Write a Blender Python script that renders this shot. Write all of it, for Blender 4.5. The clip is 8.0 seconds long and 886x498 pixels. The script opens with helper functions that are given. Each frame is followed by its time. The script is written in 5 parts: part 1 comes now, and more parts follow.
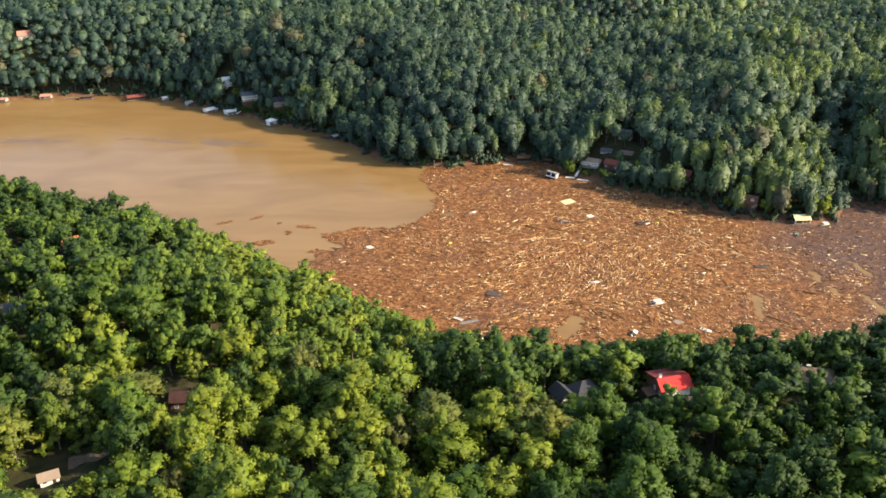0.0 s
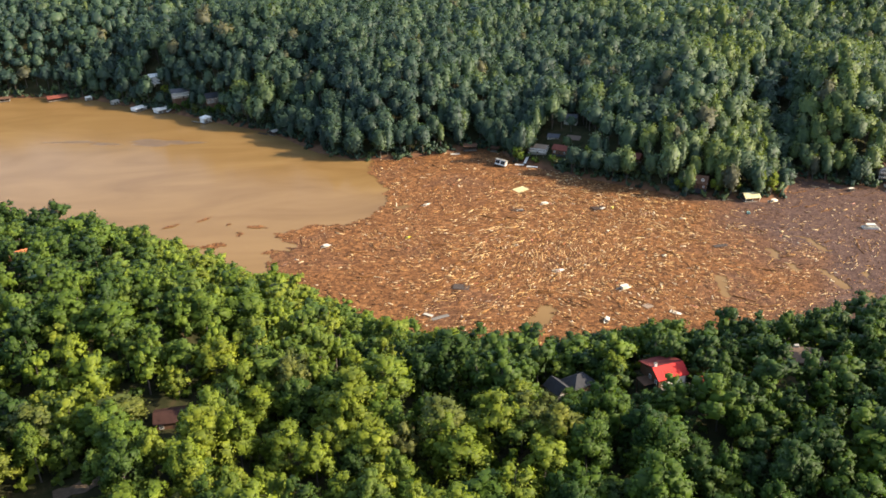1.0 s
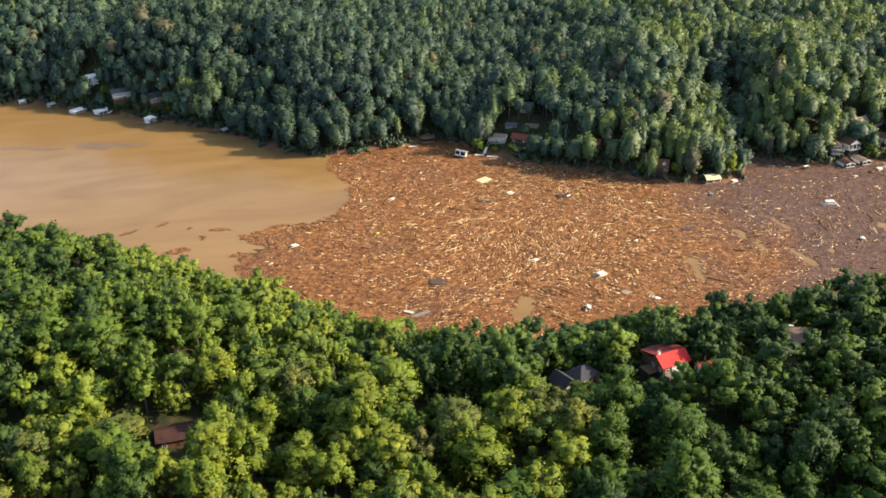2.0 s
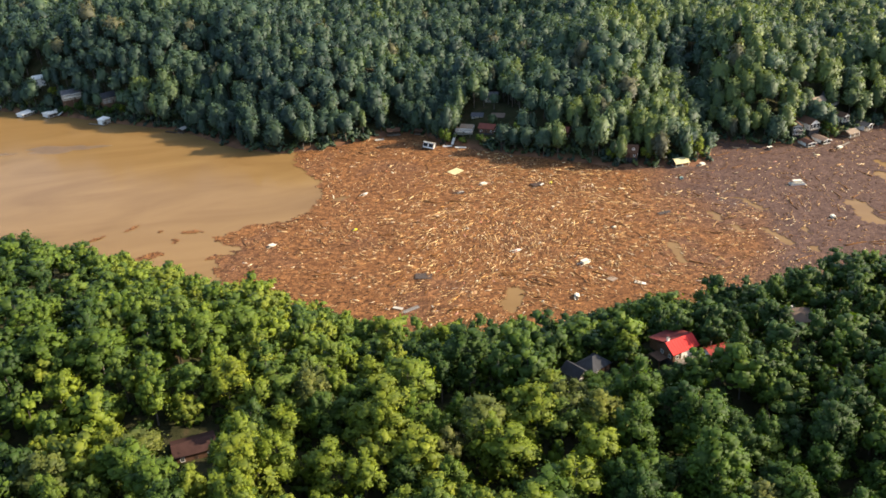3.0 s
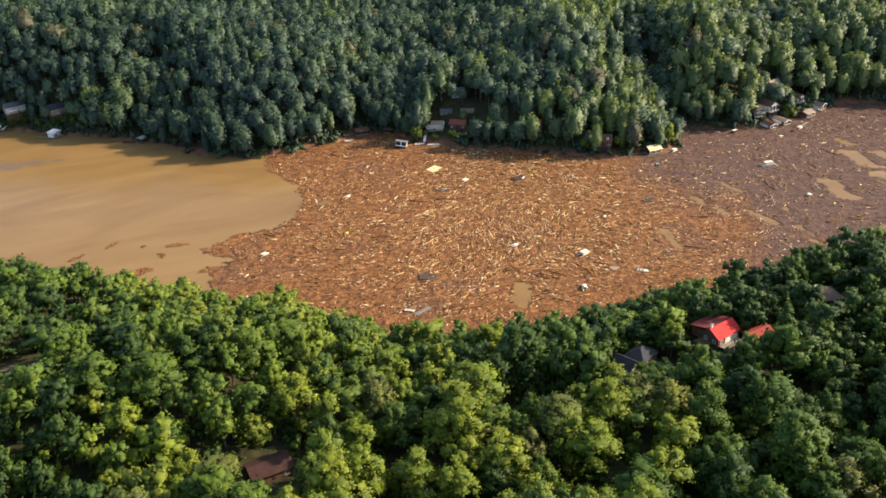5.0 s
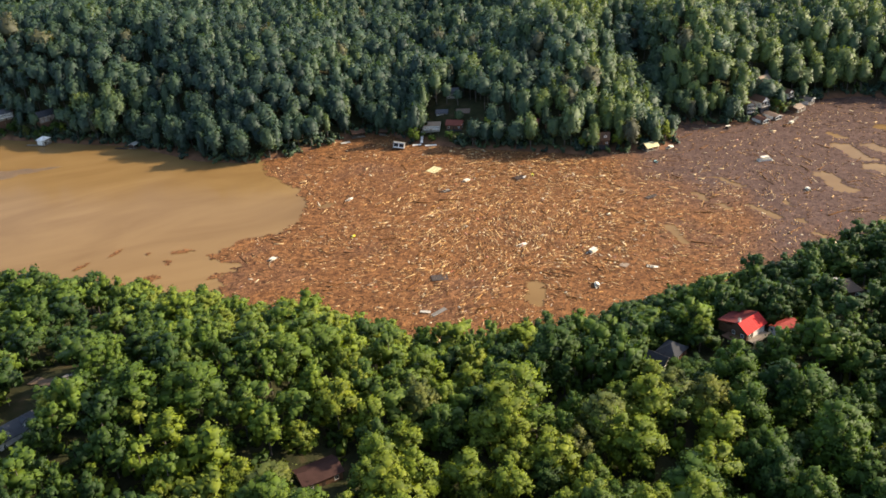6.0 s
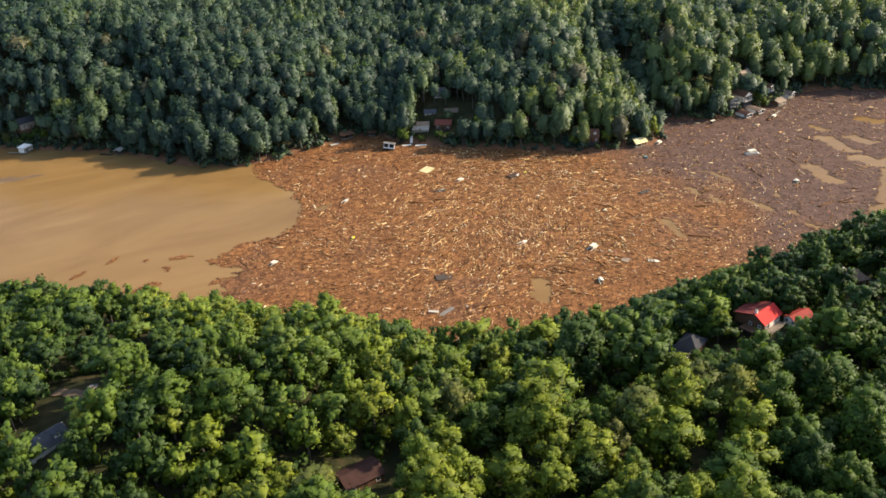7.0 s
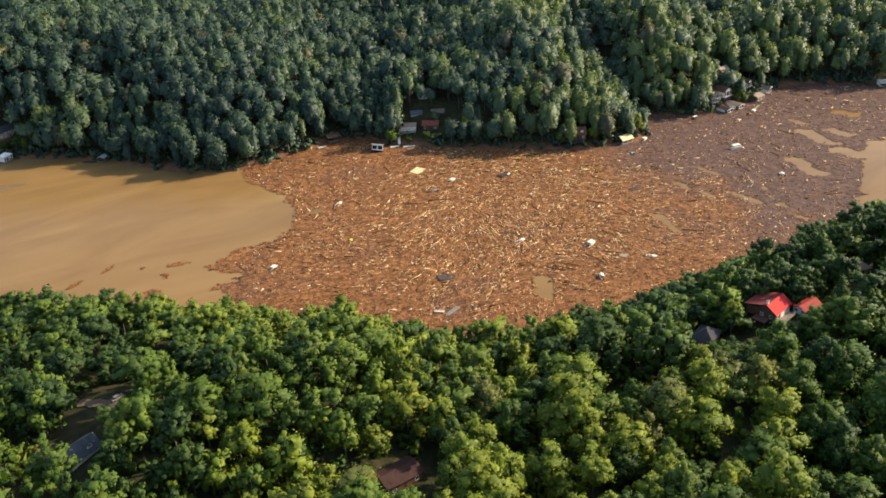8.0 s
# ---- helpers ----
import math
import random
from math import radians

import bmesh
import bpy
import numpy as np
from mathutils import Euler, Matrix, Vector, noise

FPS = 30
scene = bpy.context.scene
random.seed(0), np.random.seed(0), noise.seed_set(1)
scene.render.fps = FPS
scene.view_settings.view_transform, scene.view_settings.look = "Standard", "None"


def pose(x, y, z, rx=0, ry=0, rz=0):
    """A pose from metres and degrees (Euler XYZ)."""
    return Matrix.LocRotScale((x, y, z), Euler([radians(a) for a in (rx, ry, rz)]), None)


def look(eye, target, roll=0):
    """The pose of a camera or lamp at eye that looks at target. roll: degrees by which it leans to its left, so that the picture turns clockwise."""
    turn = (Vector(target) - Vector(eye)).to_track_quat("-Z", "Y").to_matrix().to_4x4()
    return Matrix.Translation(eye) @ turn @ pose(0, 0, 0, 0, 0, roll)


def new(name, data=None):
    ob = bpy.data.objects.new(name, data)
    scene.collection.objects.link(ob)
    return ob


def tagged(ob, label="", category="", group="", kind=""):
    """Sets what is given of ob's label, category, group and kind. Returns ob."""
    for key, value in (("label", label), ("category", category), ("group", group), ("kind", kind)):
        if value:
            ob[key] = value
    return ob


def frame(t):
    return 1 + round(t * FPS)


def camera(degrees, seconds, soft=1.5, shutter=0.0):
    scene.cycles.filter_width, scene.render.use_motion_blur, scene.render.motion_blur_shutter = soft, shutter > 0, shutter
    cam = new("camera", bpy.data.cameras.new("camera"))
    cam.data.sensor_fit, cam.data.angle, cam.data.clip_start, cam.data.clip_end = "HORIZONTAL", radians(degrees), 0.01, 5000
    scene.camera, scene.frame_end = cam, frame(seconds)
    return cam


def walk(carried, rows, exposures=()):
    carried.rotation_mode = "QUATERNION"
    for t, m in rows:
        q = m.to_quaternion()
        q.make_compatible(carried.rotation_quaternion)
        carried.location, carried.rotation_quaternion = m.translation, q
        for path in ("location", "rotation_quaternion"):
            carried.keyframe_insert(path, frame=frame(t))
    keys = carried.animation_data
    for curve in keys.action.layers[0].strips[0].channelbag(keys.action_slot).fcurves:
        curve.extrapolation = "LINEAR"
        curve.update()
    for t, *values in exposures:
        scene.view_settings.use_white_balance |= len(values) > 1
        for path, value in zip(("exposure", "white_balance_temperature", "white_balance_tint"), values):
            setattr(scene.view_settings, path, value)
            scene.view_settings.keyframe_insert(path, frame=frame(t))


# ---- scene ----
cam = camera(51.9, 8.0, soft=1.7)
PATH = [
    (0, (-2.167, 1.993, 213.68), (-2.174, 3.824, 212.878), -1.6),
    (0.5, (-13.57, 7.389, 213.989), (-13.487, 9.211, 213.17), -1.8),
    (1, (-24.78, 12.602, 214.512), (-24.612, 14.412, 213.678), -2.1),
    (1.5, (-35.61, 17.314, 215.218), (-35.366, 19.108, 214.37), -2.4),
    (3, (-68.187, 30.397, 218.547), (-67.744, 32.132, 217.656), -3.1),
    (3.5, (-78.932, 34.595, 220.029), (-78.434, 36.309, 219.126), -3.3),
    (4, (-89.523, 38.692, 221.392), (-88.977, 40.387, 220.482), -3.4),
    (4.5, (-100.23, 42.788, 222.724), (-99.643, 44.468, 221.81), -3.5),
    (6, (-131.618, 54.723, 227.19), (-130.931, 56.359, 226.267), -3.8),
    (6.5, (-141.856, 58.59, 228.74), (-141.133, 60.208, 227.813), -3.9),
    (7, (-151.871, 62.64, 230.046), (-151.108, 64.237, 229.115), -3.9),
    (7.5, (-162.028, 66.508, 231.472), (-161.225, 68.084, 230.539), -3.9),
    (8, (-171.934, 70.339, 233.148), (-171.094, 71.893, 232.211), -4.0),
]
walk(cam, [(t, look(eye, target, roll)) for t, eye, target, roll in PATH], [(0, 1.45), (4, 1.34), (8, 1.2)])

# ---- light ----
SUN_HEIGHT, SUN_SIDE = 30.0, 102.0  # degrees above the horizon; degrees clockwise from +y
world = bpy.data.worlds.new("sky")
scene.world = world
world.use_nodes = True
sky = world.node_tree.nodes.new("ShaderNodeTexSky")
sky.sky_type, sky.sun_disc = "NISHITA", False
sky.sun_elevation, sky.sun_rotation = radians(SUN_HEIGHT), radians(SUN_SIDE)
sky.air_density, sky.dust_density = 1.0, 1.5
world.node_tree.links.new(sky.outputs[0], world.node_tree.nodes["Background"].inputs[0])
world.node_tree.nodes["Background"].inputs[1].default_value = 0.15
sun = new("sun", bpy.data.lights.new("sun", "SUN"))
sun.data.energy, sun.data.angle, sun.data.color = 4.1, radians(0.6), (1.0, 0.86, 0.66)
SUN_WAY = Vector((math.sin(radians(SUN_SIDE)) * math.cos(radians(SUN_HEIGHT)), math.cos(radians(SUN_SIDE)) * math.cos(radians(SUN_HEIGHT)), math.sin(radians(SUN_HEIGHT))))
sun.matrix_world = look(SUN_WAY * 900 + Vector((50, 450, 0)), (50, 450, 0))


# ---- materials ----
def shader(name, rough=0.8, metal=0.0):
    m = bpy.data.materials.new(name)
    m.use_nodes = True
    b = m.node_tree.nodes["Principled BSDF"]
    b.inputs["Roughness"].default_value, b.inputs["Metallic"].default_value = rough, metal
    return m, m.node_tree.nodes, m.node_tree.links, b


def ramp(nodes, links, value, stops, smooth=True):
    r = nodes.new("ShaderNodeValToRGB")
    r.color_ramp.interpolation = "LINEAR" if smooth else "CONSTANT"
    while len(r.color_ramp.elements) < len(stops):
        r.color_ramp.elements.new(0.5)
    for e, (at, col) in zip(r.color_ramp.elements, stops):
        e.position, e.color = at, (*col, 1)
    links.new(value, r.inputs[0])
    return r.outputs[0]


def grain(nodes, links, scale, detail=4.0, coords="Object", stretch=(1, 1, 1), distort=0.0):
    c = nodes.new("ShaderNodeTexCoord")
    mp = nodes.new("ShaderNodeMapping")
    mp.inputs["Scale"].default_value = stretch
    n = nodes.new("ShaderNodeTexNoise")
    n.inputs["Scale"].default_value, n.inputs["Detail"].default_value = scale, detail
    n.inputs["Distortion"].default_value = distort
    links.new(c.outputs[coords], mp.inputs[0])
    links.new(mp.outputs[0], n.inputs["Vector"])
    return n.outputs[0]


def blend(nodes, links, kind, factor, a, b):
    m = nodes.new("ShaderNodeMix")
    m.data_type, m.blend_type = "RGBA", kind
    for sock, v in ((m.inputs[0], factor), (m.inputs[6], a), (m.inputs[7], b)):
        if isinstance(v, bpy.types.NodeSocket):
            links.new(v, sock)
        elif isinstance(v, (int, float)):
            sock.default_value = v
        else:
            sock.default_value = (*v, 1)
    return m.outputs[2]


def bump(nodes, links, height, strength, distance, bsdf):
    b = nodes.new("ShaderNodeBump")
    b.inputs["Strength"].default_value, b.inputs["Distance"].default_value = strength, distance
    links.new(height, b.inputs["Height"])
    links.new(b.outputs[0], bsdf.inputs["Normal"])


def plain(name, col, rough=0.7, metal=0.0, wear=0.25, scale=0.6):
    """A paint, board or roofing with stains at two sizes."""
    m, nodes, links, b = shader(name, rough, metal)
    big, small = grain(nodes, links, scale), grain(nodes, links, scale * 9, 3)
    one = blend(nodes, links, "MULTIPLY", wear, col, ramp(nodes, links, big, [(0.3, (0.35, 0.32, 0.28)), (0.65, (1, 1, 1))]))
    two = blend(nodes, links, "MULTIPLY", wear, one, ramp(nodes, links, small, [(0.3, (0.5, 0.48, 0.45)), (0.6, (1, 1, 1))]))
    links.new(two, b.inputs["Base Color"])
    b.inputs["Specular IOR Level"].default_value = 0.25 if metal else 0.15
    bump(nodes, links, small, 0.3, 0.05, b)
    return m


def leaf(name, stops, single, vary=0.55, gloss=0.22):
    """Foliage: the tone differs from tree to tree and from spray to spray, and some light comes through."""
    m, nodes, links, b = shader(name, 0.6)
    if single:
        tone = nodes.new("ShaderNodeObjectInfo").outputs["Random"]
    else:
        at = nodes.new("ShaderNodeAttribute")
        at.attribute_name = "tint"
        tone = at.outputs["Fac"]
    col = ramp(nodes, links, tone, stops)
    isl = nodes.new("ShaderNodeNewGeometry").outputs["Random Per Island"]
    col = blend(nodes, links, "MULTIPLY", vary, col, ramp(nodes, links, isl, [(0, (0.4, 0.45, 0.45)), (0.5, (0.9, 0.92, 0.88)), (1, (1.6, 1.5, 1.15))]))
    tuft = grain(nodes, links, 0.3, 3)
    col = blend(nodes, links, "MULTIPLY", 0.8, col, ramp(nodes, links, tuft, [(0.32, (0.62, 0.7, 0.78)), (0.5, (1, 1, 1)), (0.68, (1.25, 1.18, 0.95))]))
    links.new(col, b.inputs["Base Color"])
    b.inputs["Specular IOR Level"].default_value = gloss
    t = nodes.new("ShaderNodeBsdfTranslucent")
    links.new(blend(nodes, links, "MULTIPLY", 1.0, col, (1.25, 1.3, 0.6)), t.inputs[0])
    mix = nodes.new("ShaderNodeMixShader")
    mix.inputs[0].default_value = 0.32
    links.new(b.outputs[0], mix.inputs[1])
    links.new(t.outputs[0], mix.inputs[2])
    links.new(mix.outputs[0], nodes["Material Output"].inputs[0])
    return m


GREENS = [(0.0, (0.033, 0.062, 0.012)), (0.25, (0.062, 0.101, 0.014)), (0.5, (0.09, 0.136, 0.016)), (0.65, (0.088, 0.125, 0.018)),
          (0.82, (0.122, 0.165, 0.017)), (0.95, (0.155, 0.19, 0.018)), (1.0, (0.122, 0.12, 0.028))]
# Far greens with extra blue: distance haze put into the leaf colour
HAZE_GREENS = [(0.0, (0.03, 0.056, 0.04)), (0.3, (0.042, 0.075, 0.046)), (0.6, (0.059, 0.095, 0.048)), (0.85, (0.086, 0.123, 0.045)), (0.96, (0.116, 0.152, 0.04)), (1.0, (0.086, 0.085, 0.044))]
# Darker greens with shade put into the leaf colour
SHADE_GREENS = [(0.0, (0.024, 0.052, 0.009)), (0.5, (0.042, 0.08, 0.01)), (1.0, (0.064, 0.106, 0.012))]
GOLD = [(0.0, (0.125, 0.165, 0.016)), (0.5, (0.152, 0.187, 0.018)), (1.0, (0.178, 0.2, 0.02))]
OLIVE = [(0.0, (0.084, 0.104, 0.022)), (0.5, (0.102, 0.118, 0.026)), (1.0, (0.124, 0.122, 0.032))]
LEAF_NEAR = {"green": leaf("leaves", GREENS, True), "dark": leaf("leaves_shade_toned", SHADE_GREENS, True), "gold": leaf("leaves_yellow_green", GOLD, True), "olive": leaf("leaves_olive", OLIVE, True)}
LEAF_MID = leaf("leaves_bank", GREENS, False)
LEAF_FAR = leaf("leaves_hill_hazed", HAZE_GREENS, False, 0.55, 0.42)

BARK, nodes, links, b = shader("bark", 0.9)
links.new(ramp(nodes, links, grain(nodes, links, 2.0, 5, stretch=(4, 4, 0.6)), [(0.3, (0.045, 0.036, 0.028)), (0.7, (0.12, 0.098, 0.078))]), b.inputs["Base Color"])

# Muddy flood water
WATER, nodes, links, b = shader("muddy_water", 0.16)
streak = grain(nodes, links, 0.012, 5, stretch=(1, 2.2, 1), distort=1.2)
fine = grain(nodes, links, 0.08, 4, stretch=(1, 2.5, 1))
col = ramp(nodes, links, streak, [(0.3, (0.168, 0.096, 0.034)), (0.5, (0.196, 0.115, 0.042)), (0.7, (0.222, 0.133, 0.051))])
col = blend(nodes, links, "MULTIPLY", 0.1, col, ramp(nodes, links, fine, [(0.3, (0.7, 0.65, 0.6)), (0.7, (1, 1, 1))]))
links.new(col, b.inputs["Base Color"])
b.inputs["IOR"].default_value = 1.33
b.inputs["Specular IOR Level"].default_value = 0.13
bump(nodes, links, grain(nodes, links, 0.9, 3), 0.12, 0.1, b)

# Silt and small litter between the floating logs: red-brown where timber is thick, grey-brown silt towards the dam
MAT, nodes, links, b = shader("debris_litter", 0.85)
big, mid, tiny = grain(nodes, links, 0.02, 4, distort=0.8), grain(nodes, links, 0.3, 6, distort=1.0), grain(nodes, links, 1.6, 6)
warm = ramp(nodes, links, mid, [(0.3, (0.065, 0.027, 0.01)), (0.5, (0.14, 0.061, 0.022)), (0.7, (0.26, 0.118, 0.042))])
grey = ramp(nodes, links, mid, [(0.3, (0.052, 0.029, 0.021)), (0.5, (0.082, 0.048, 0.036)), (0.7, (0.118, 0.072, 0.055))])
sep = nodes.new("ShaderNodeSeparateXYZ")
links.new(nodes.new("ShaderNodeNewGeometry").outputs["Position"], sep.inputs[0])
side = nodes.new("ShaderNodeMapRange")
side.inputs[1].default_value, side.inputs[2].default_value = 150, 270
links.new(sep.outputs[0], side.inputs[0])
mixed = nodes.new("ShaderNodeMath")
mixed.operation = "MULTIPLY_ADD"
links.new(big, mixed.inputs[0])
mixed.inputs[1].default_value = 1.2
links.new(side.outputs[0], mixed.inputs[2])
zone = nodes.new("ShaderNodeMapRange")
zone.inputs[1].default_value, zone.inputs[2].default_value = 0.66, 1.15
links.new(mixed.outputs[0], zone.inputs[0])
col = blend(nodes, links, "MIX", zone.outputs[0], warm, grey)
col = blend(nodes, links, "MULTIPLY", 0.6, col, ramp(nodes, links, tiny, [(0.38, (0.3, 0.26, 0.22)), (0.5, (1, 1, 1)), (0.66, (1.9, 1.75, 1.5))]))
links.new(col, b.inputs["Base Color"])
bump(nodes, links, tiny, 0.5, 0.2, b)
b.inputs["Specular IOR Level"].default_value = 0.12


def timber(name, stops):
    m, nodes, links, b = shader(name, 0.75)
    b.inputs["Specular IOR Level"].default_value = 0.08
    isl = nodes.new("ShaderNodeNewGeometry").outputs["Random Per Island"]
    col = ramp(nodes, links, isl, stops)
    col = blend(nodes, links, "MULTIPLY", 0.4, col, ramp(nodes, links, grain(nodes, links, 1.5, 4), [(0.3, (0.5, 0.45, 0.4)), (0.7, (1, 1, 1))]))
    links.new(col, b.inputs["Base Color"])
    return m


LOG_MIX = timber("floating_timber", [(0.0, (0.06, 0.028, 0.011)), (0.4, (0.115, 0.052, 0.019)), (0.58, (0.2, 0.09, 0.03)), (0.7, (0.5, 0.24, 0.07)), (0.84, (0.76, 0.45, 0.16)), (1.0, (0.86, 0.66, 0.35))])
LOG_DARK = timber("wet_timber", [(0.0, (0.06, 0.03, 0.015)), (0.5, (0.12, 0.06, 0.027)), (0.85, (0.2, 0.105, 0.045)), (1.0, (0.38, 0.22, 0.1))])
CHIP_MIX = timber("pale_scraps", [(0.0, (0.2, 0.1, 0.045)), (0.5, (0.42, 0.25, 0.12)), (0.8, (0.62, 0.42, 0.2)), (0.93, (0.76, 0.62, 0.4)), (0.97, (0.46, 0.4, 0.32)), (1.0, (0.6, 0.16, 0.08))])

GROUND, nodes, links, b = shader("forest_floor", 0.95)
b.inputs["Specular IOR Level"].default_value = 0.08
geo = nodes.new("ShaderNodeNewGeometry")
sep = nodes.new("ShaderNodeSeparateXYZ")
links.new(geo.outputs["Position"], sep.inputs[0])
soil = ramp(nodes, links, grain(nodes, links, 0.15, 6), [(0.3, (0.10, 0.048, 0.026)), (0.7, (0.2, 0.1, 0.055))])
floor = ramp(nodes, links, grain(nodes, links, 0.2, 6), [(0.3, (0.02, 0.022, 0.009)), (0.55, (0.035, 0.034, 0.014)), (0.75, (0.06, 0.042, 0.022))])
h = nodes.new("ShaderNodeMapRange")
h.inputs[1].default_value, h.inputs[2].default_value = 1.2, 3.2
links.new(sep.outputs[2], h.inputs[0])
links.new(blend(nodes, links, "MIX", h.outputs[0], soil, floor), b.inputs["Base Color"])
bump(nodes, links, grain(nodes, links, 1.2, 5), 0.6, 0.4, b)


# ---- mesh helpers ----
def quads(name, co, faces, material, tint=None, normals=None):
    """A mesh from arrays: vertices (n, 3) and four-cornered faces (m, 4)."""
    me = bpy.data.meshes.new(name)
    co, faces = np.asarray(co, np.float32), np.asarray(faces, np.int32)
    me.vertices.add(len(co))
    me.vertices.foreach_set("co", co.ravel())
    me.loops.add(faces.size)
    me.loops.foreach_set("vertex_index", faces.ravel())
    me.polygons.add(len(faces))
    me.polygons.foreach_set("loop_start", np.arange(0, faces.size, 4, dtype=np.int32))
    me.update(calc_edges=True)
    if tint is not None:
        a = me.attributes.new("tint", "FLOAT", "POINT")
        a.data.foreach_set("value", np.asarray(tint, np.float32))
    if normals is not None:
        a = me.attributes.new("custom_normal", "FLOAT_VECTOR", "POINT")
        a.data.foreach_set("vector", np.asarray(normals, np.float32).ravel())
        me.shade_smooth()
    me.materials.append(material)
    return me


def part(name, bm, material, parent, label="", m=None):
    me = bpy.data.meshes.new(name)
    bm.normal_update()
    bm.to_mesh(me)
    bm.free()
    me.materials.append(material)
    ob = new(name, me)
    ob.parent = parent
    if m is not None:
        ob.matrix_basis = m
    if label:
        ob["label"] = label
    return ob


BOX_CO = np.array([[x, y, z] for z in (-0.5, 0.5) for y in (-0.5, 0.5) for x in (-0.5, 0.5)])
BOX_FACES = np.array([[0, 2, 3, 1], [4, 5, 7, 6], [0, 1, 5, 4], [2, 6, 7, 3], [0, 4, 6, 2], [1, 3, 7, 5]])


# ---- lake outline and terrain ----
FAR_SHORE = [(-2500, 1120), (-900, 930), (-434, 878), (-394, 889), (-356, 891), (-308, 882), (-264, 864), (-230, 835), (-187, 805), (-145, 767), (-92, 723), (-56, 666),
             (-25, 641), (4, 637), (41, 645), (62, 649), (77, 640), (85, 612), (110, 587), (148, 552), (175, 530), (205, 517), (222, 509),
             (238, 517), (255, 546), (268, 537), (286, 521), (311, 518), (340, 522), (368, 531), (402, 519), (440, 482), (570, 415), (900, 400), (2500, 400)]
NEAR_SHORE = [(2500, 150), (900, 235), (450, 280), (330, 305), (255, 327), (205, 341), (156, 341), (115, 340), (78, 345), (47, 348), (16, 353), (-5, 370),
              (-28, 392), (-64, 429), (-96, 456), (-124, 484), (-170, 511), (-218, 530), (-330, 585), (-900, 560), (-2500, 690)]
LAKE = np.array(FAR_SHORE + NEAR_SHORE, float)


def inland(x, y):
    """Metres from the shoreline: over land more than 0, over the lake less."""
    x, y = np.asarray(x, float), np.asarray(y, float)
    best, inside = np.full(x.shape, 1e9), np.zeros(x.shape, bool)
    for (ax, ay), (bx, by) in zip(LAKE, np.roll(LAKE, -1, 0)):
        dx, dy = bx - ax, by - ay
        k = np.clip(((x - ax) * dx + (y - ay) * dy) / (dx * dx + dy * dy), 0, 1)
        best = np.minimum(best, np.hypot(x - ax - k * dx, y - ay - k * dy))
        cross = (ay > y) != (by > y)
        inside ^= cross & (x < ax + (y - ay) * dx / (dy if dy else 1e-9))
    return np.where(inside, -best, best)


# Heights of the ground: x, y, z
HILLS_NEAR = [(-145, 396, 42), (-116, 411, 27), (-121, 441, 19), (-136, 315, 55), (-97, 309, 54), (-82, 272, 46), (-131, 269, 40), (-89, 234, 47), (-56, 248, 40),
              (-25, 219, 37), (-33, 247, 43), (-7, 229, 43), (-1, 265, 40), (-4, 307, 29), (30, 295, 29), (56, 305, 19), (30, 229, 42), (34, 200, 35), (68, 196, 31), (90, 225, 37),
              (115, 234, 43), (73, 264, 41), (96, 275, 36), (131, 285, 36), (116, 288, 33), (139, 264, 41), (-55, 285, 44), (-600, 300, 60), (0, 0, 22), (600, 50, 40), (-300, 420, 54), (220, 270, 32),
              (-16, 311, 25)]
GULLIES_NEAR = [(-10, 330, 12), (-166, 452, 26), (-172, 492, 10)]
HILLS_WEST = [(-300, 1000, 55), (-194, 907, 39), (-183, 837, 26), (-134, 860, 54), (-126, 806, 34), (-112, 758, 13), (-86, 718, 3), (-69, 774, 22), (-60, 1000, 68), (-52, 816, 56), (-48, 678, 2),
              (-29, 776, 45), (-174, 806, 17), (-143, 782, 14), (-16, 682, 19), (-16, 731, 28), (0, 1500, 150), (12, 643, 6), (22, 753, 40), (37, 716, 28), (43, 788, 36), (77, 669, 8), (95, 734, 12), (110, 805, 22), (132, 915, 30), (141, 607, 14), (142, 763, 13), (143, 705, 12)]
HILLS_EAST = [(163, 550, 9), (173, 745, 18), (175, 659, 17), (176, 802, 16), (196, 579, 18), (200, 1000, 60), (201, 616, 28), (207, 538, 3), (208, 713, 30), (212, 652, 43), (225, 862, 32), (229, 585, 7),
              (235, 623, 29), (254, 678, 33), (271, 612, 13), (279, 534, 8), (289, 642, 34), (292, 802, 39), (295, 583, 24), (317, 613, 41), (322, 563, 10), (344, 589, 32), (354, 533, 11), (340, 552, 9), (396, 530, 5), (397, 633, 24),
              (399, 598, 18), (409, 562, 27), (450, 850, 55), (247, 556, 2)]


# Crests and ravines: from x, y to x, y, metres added, width
CRESTS = [(208, 535, 203, 590, 5, 16), (203, 590, 228, 655, 8, 18), (250, 548, 285, 640, -12, 14), (300, 560, 320, 615, 7, 18), (372, 545, 365, 620, -9, 14), (70, 640, 98, 690, -6, 13), (-16, 700, -35, 780, 5, 20), (150, 640, 150, 760, -6, 20)]


def rise(d):
    d = np.maximum(d, 0)
    return d * d / (d * d + 34.0**2)


def wobble(x, y):
    return 1.6 * np.sin(x * 0.11 + 1.3 * np.sin(y * 0.07)) + 1.4 * np.sin(y * 0.13 + 1.7 * np.sin(x * 0.05) + 2.0)


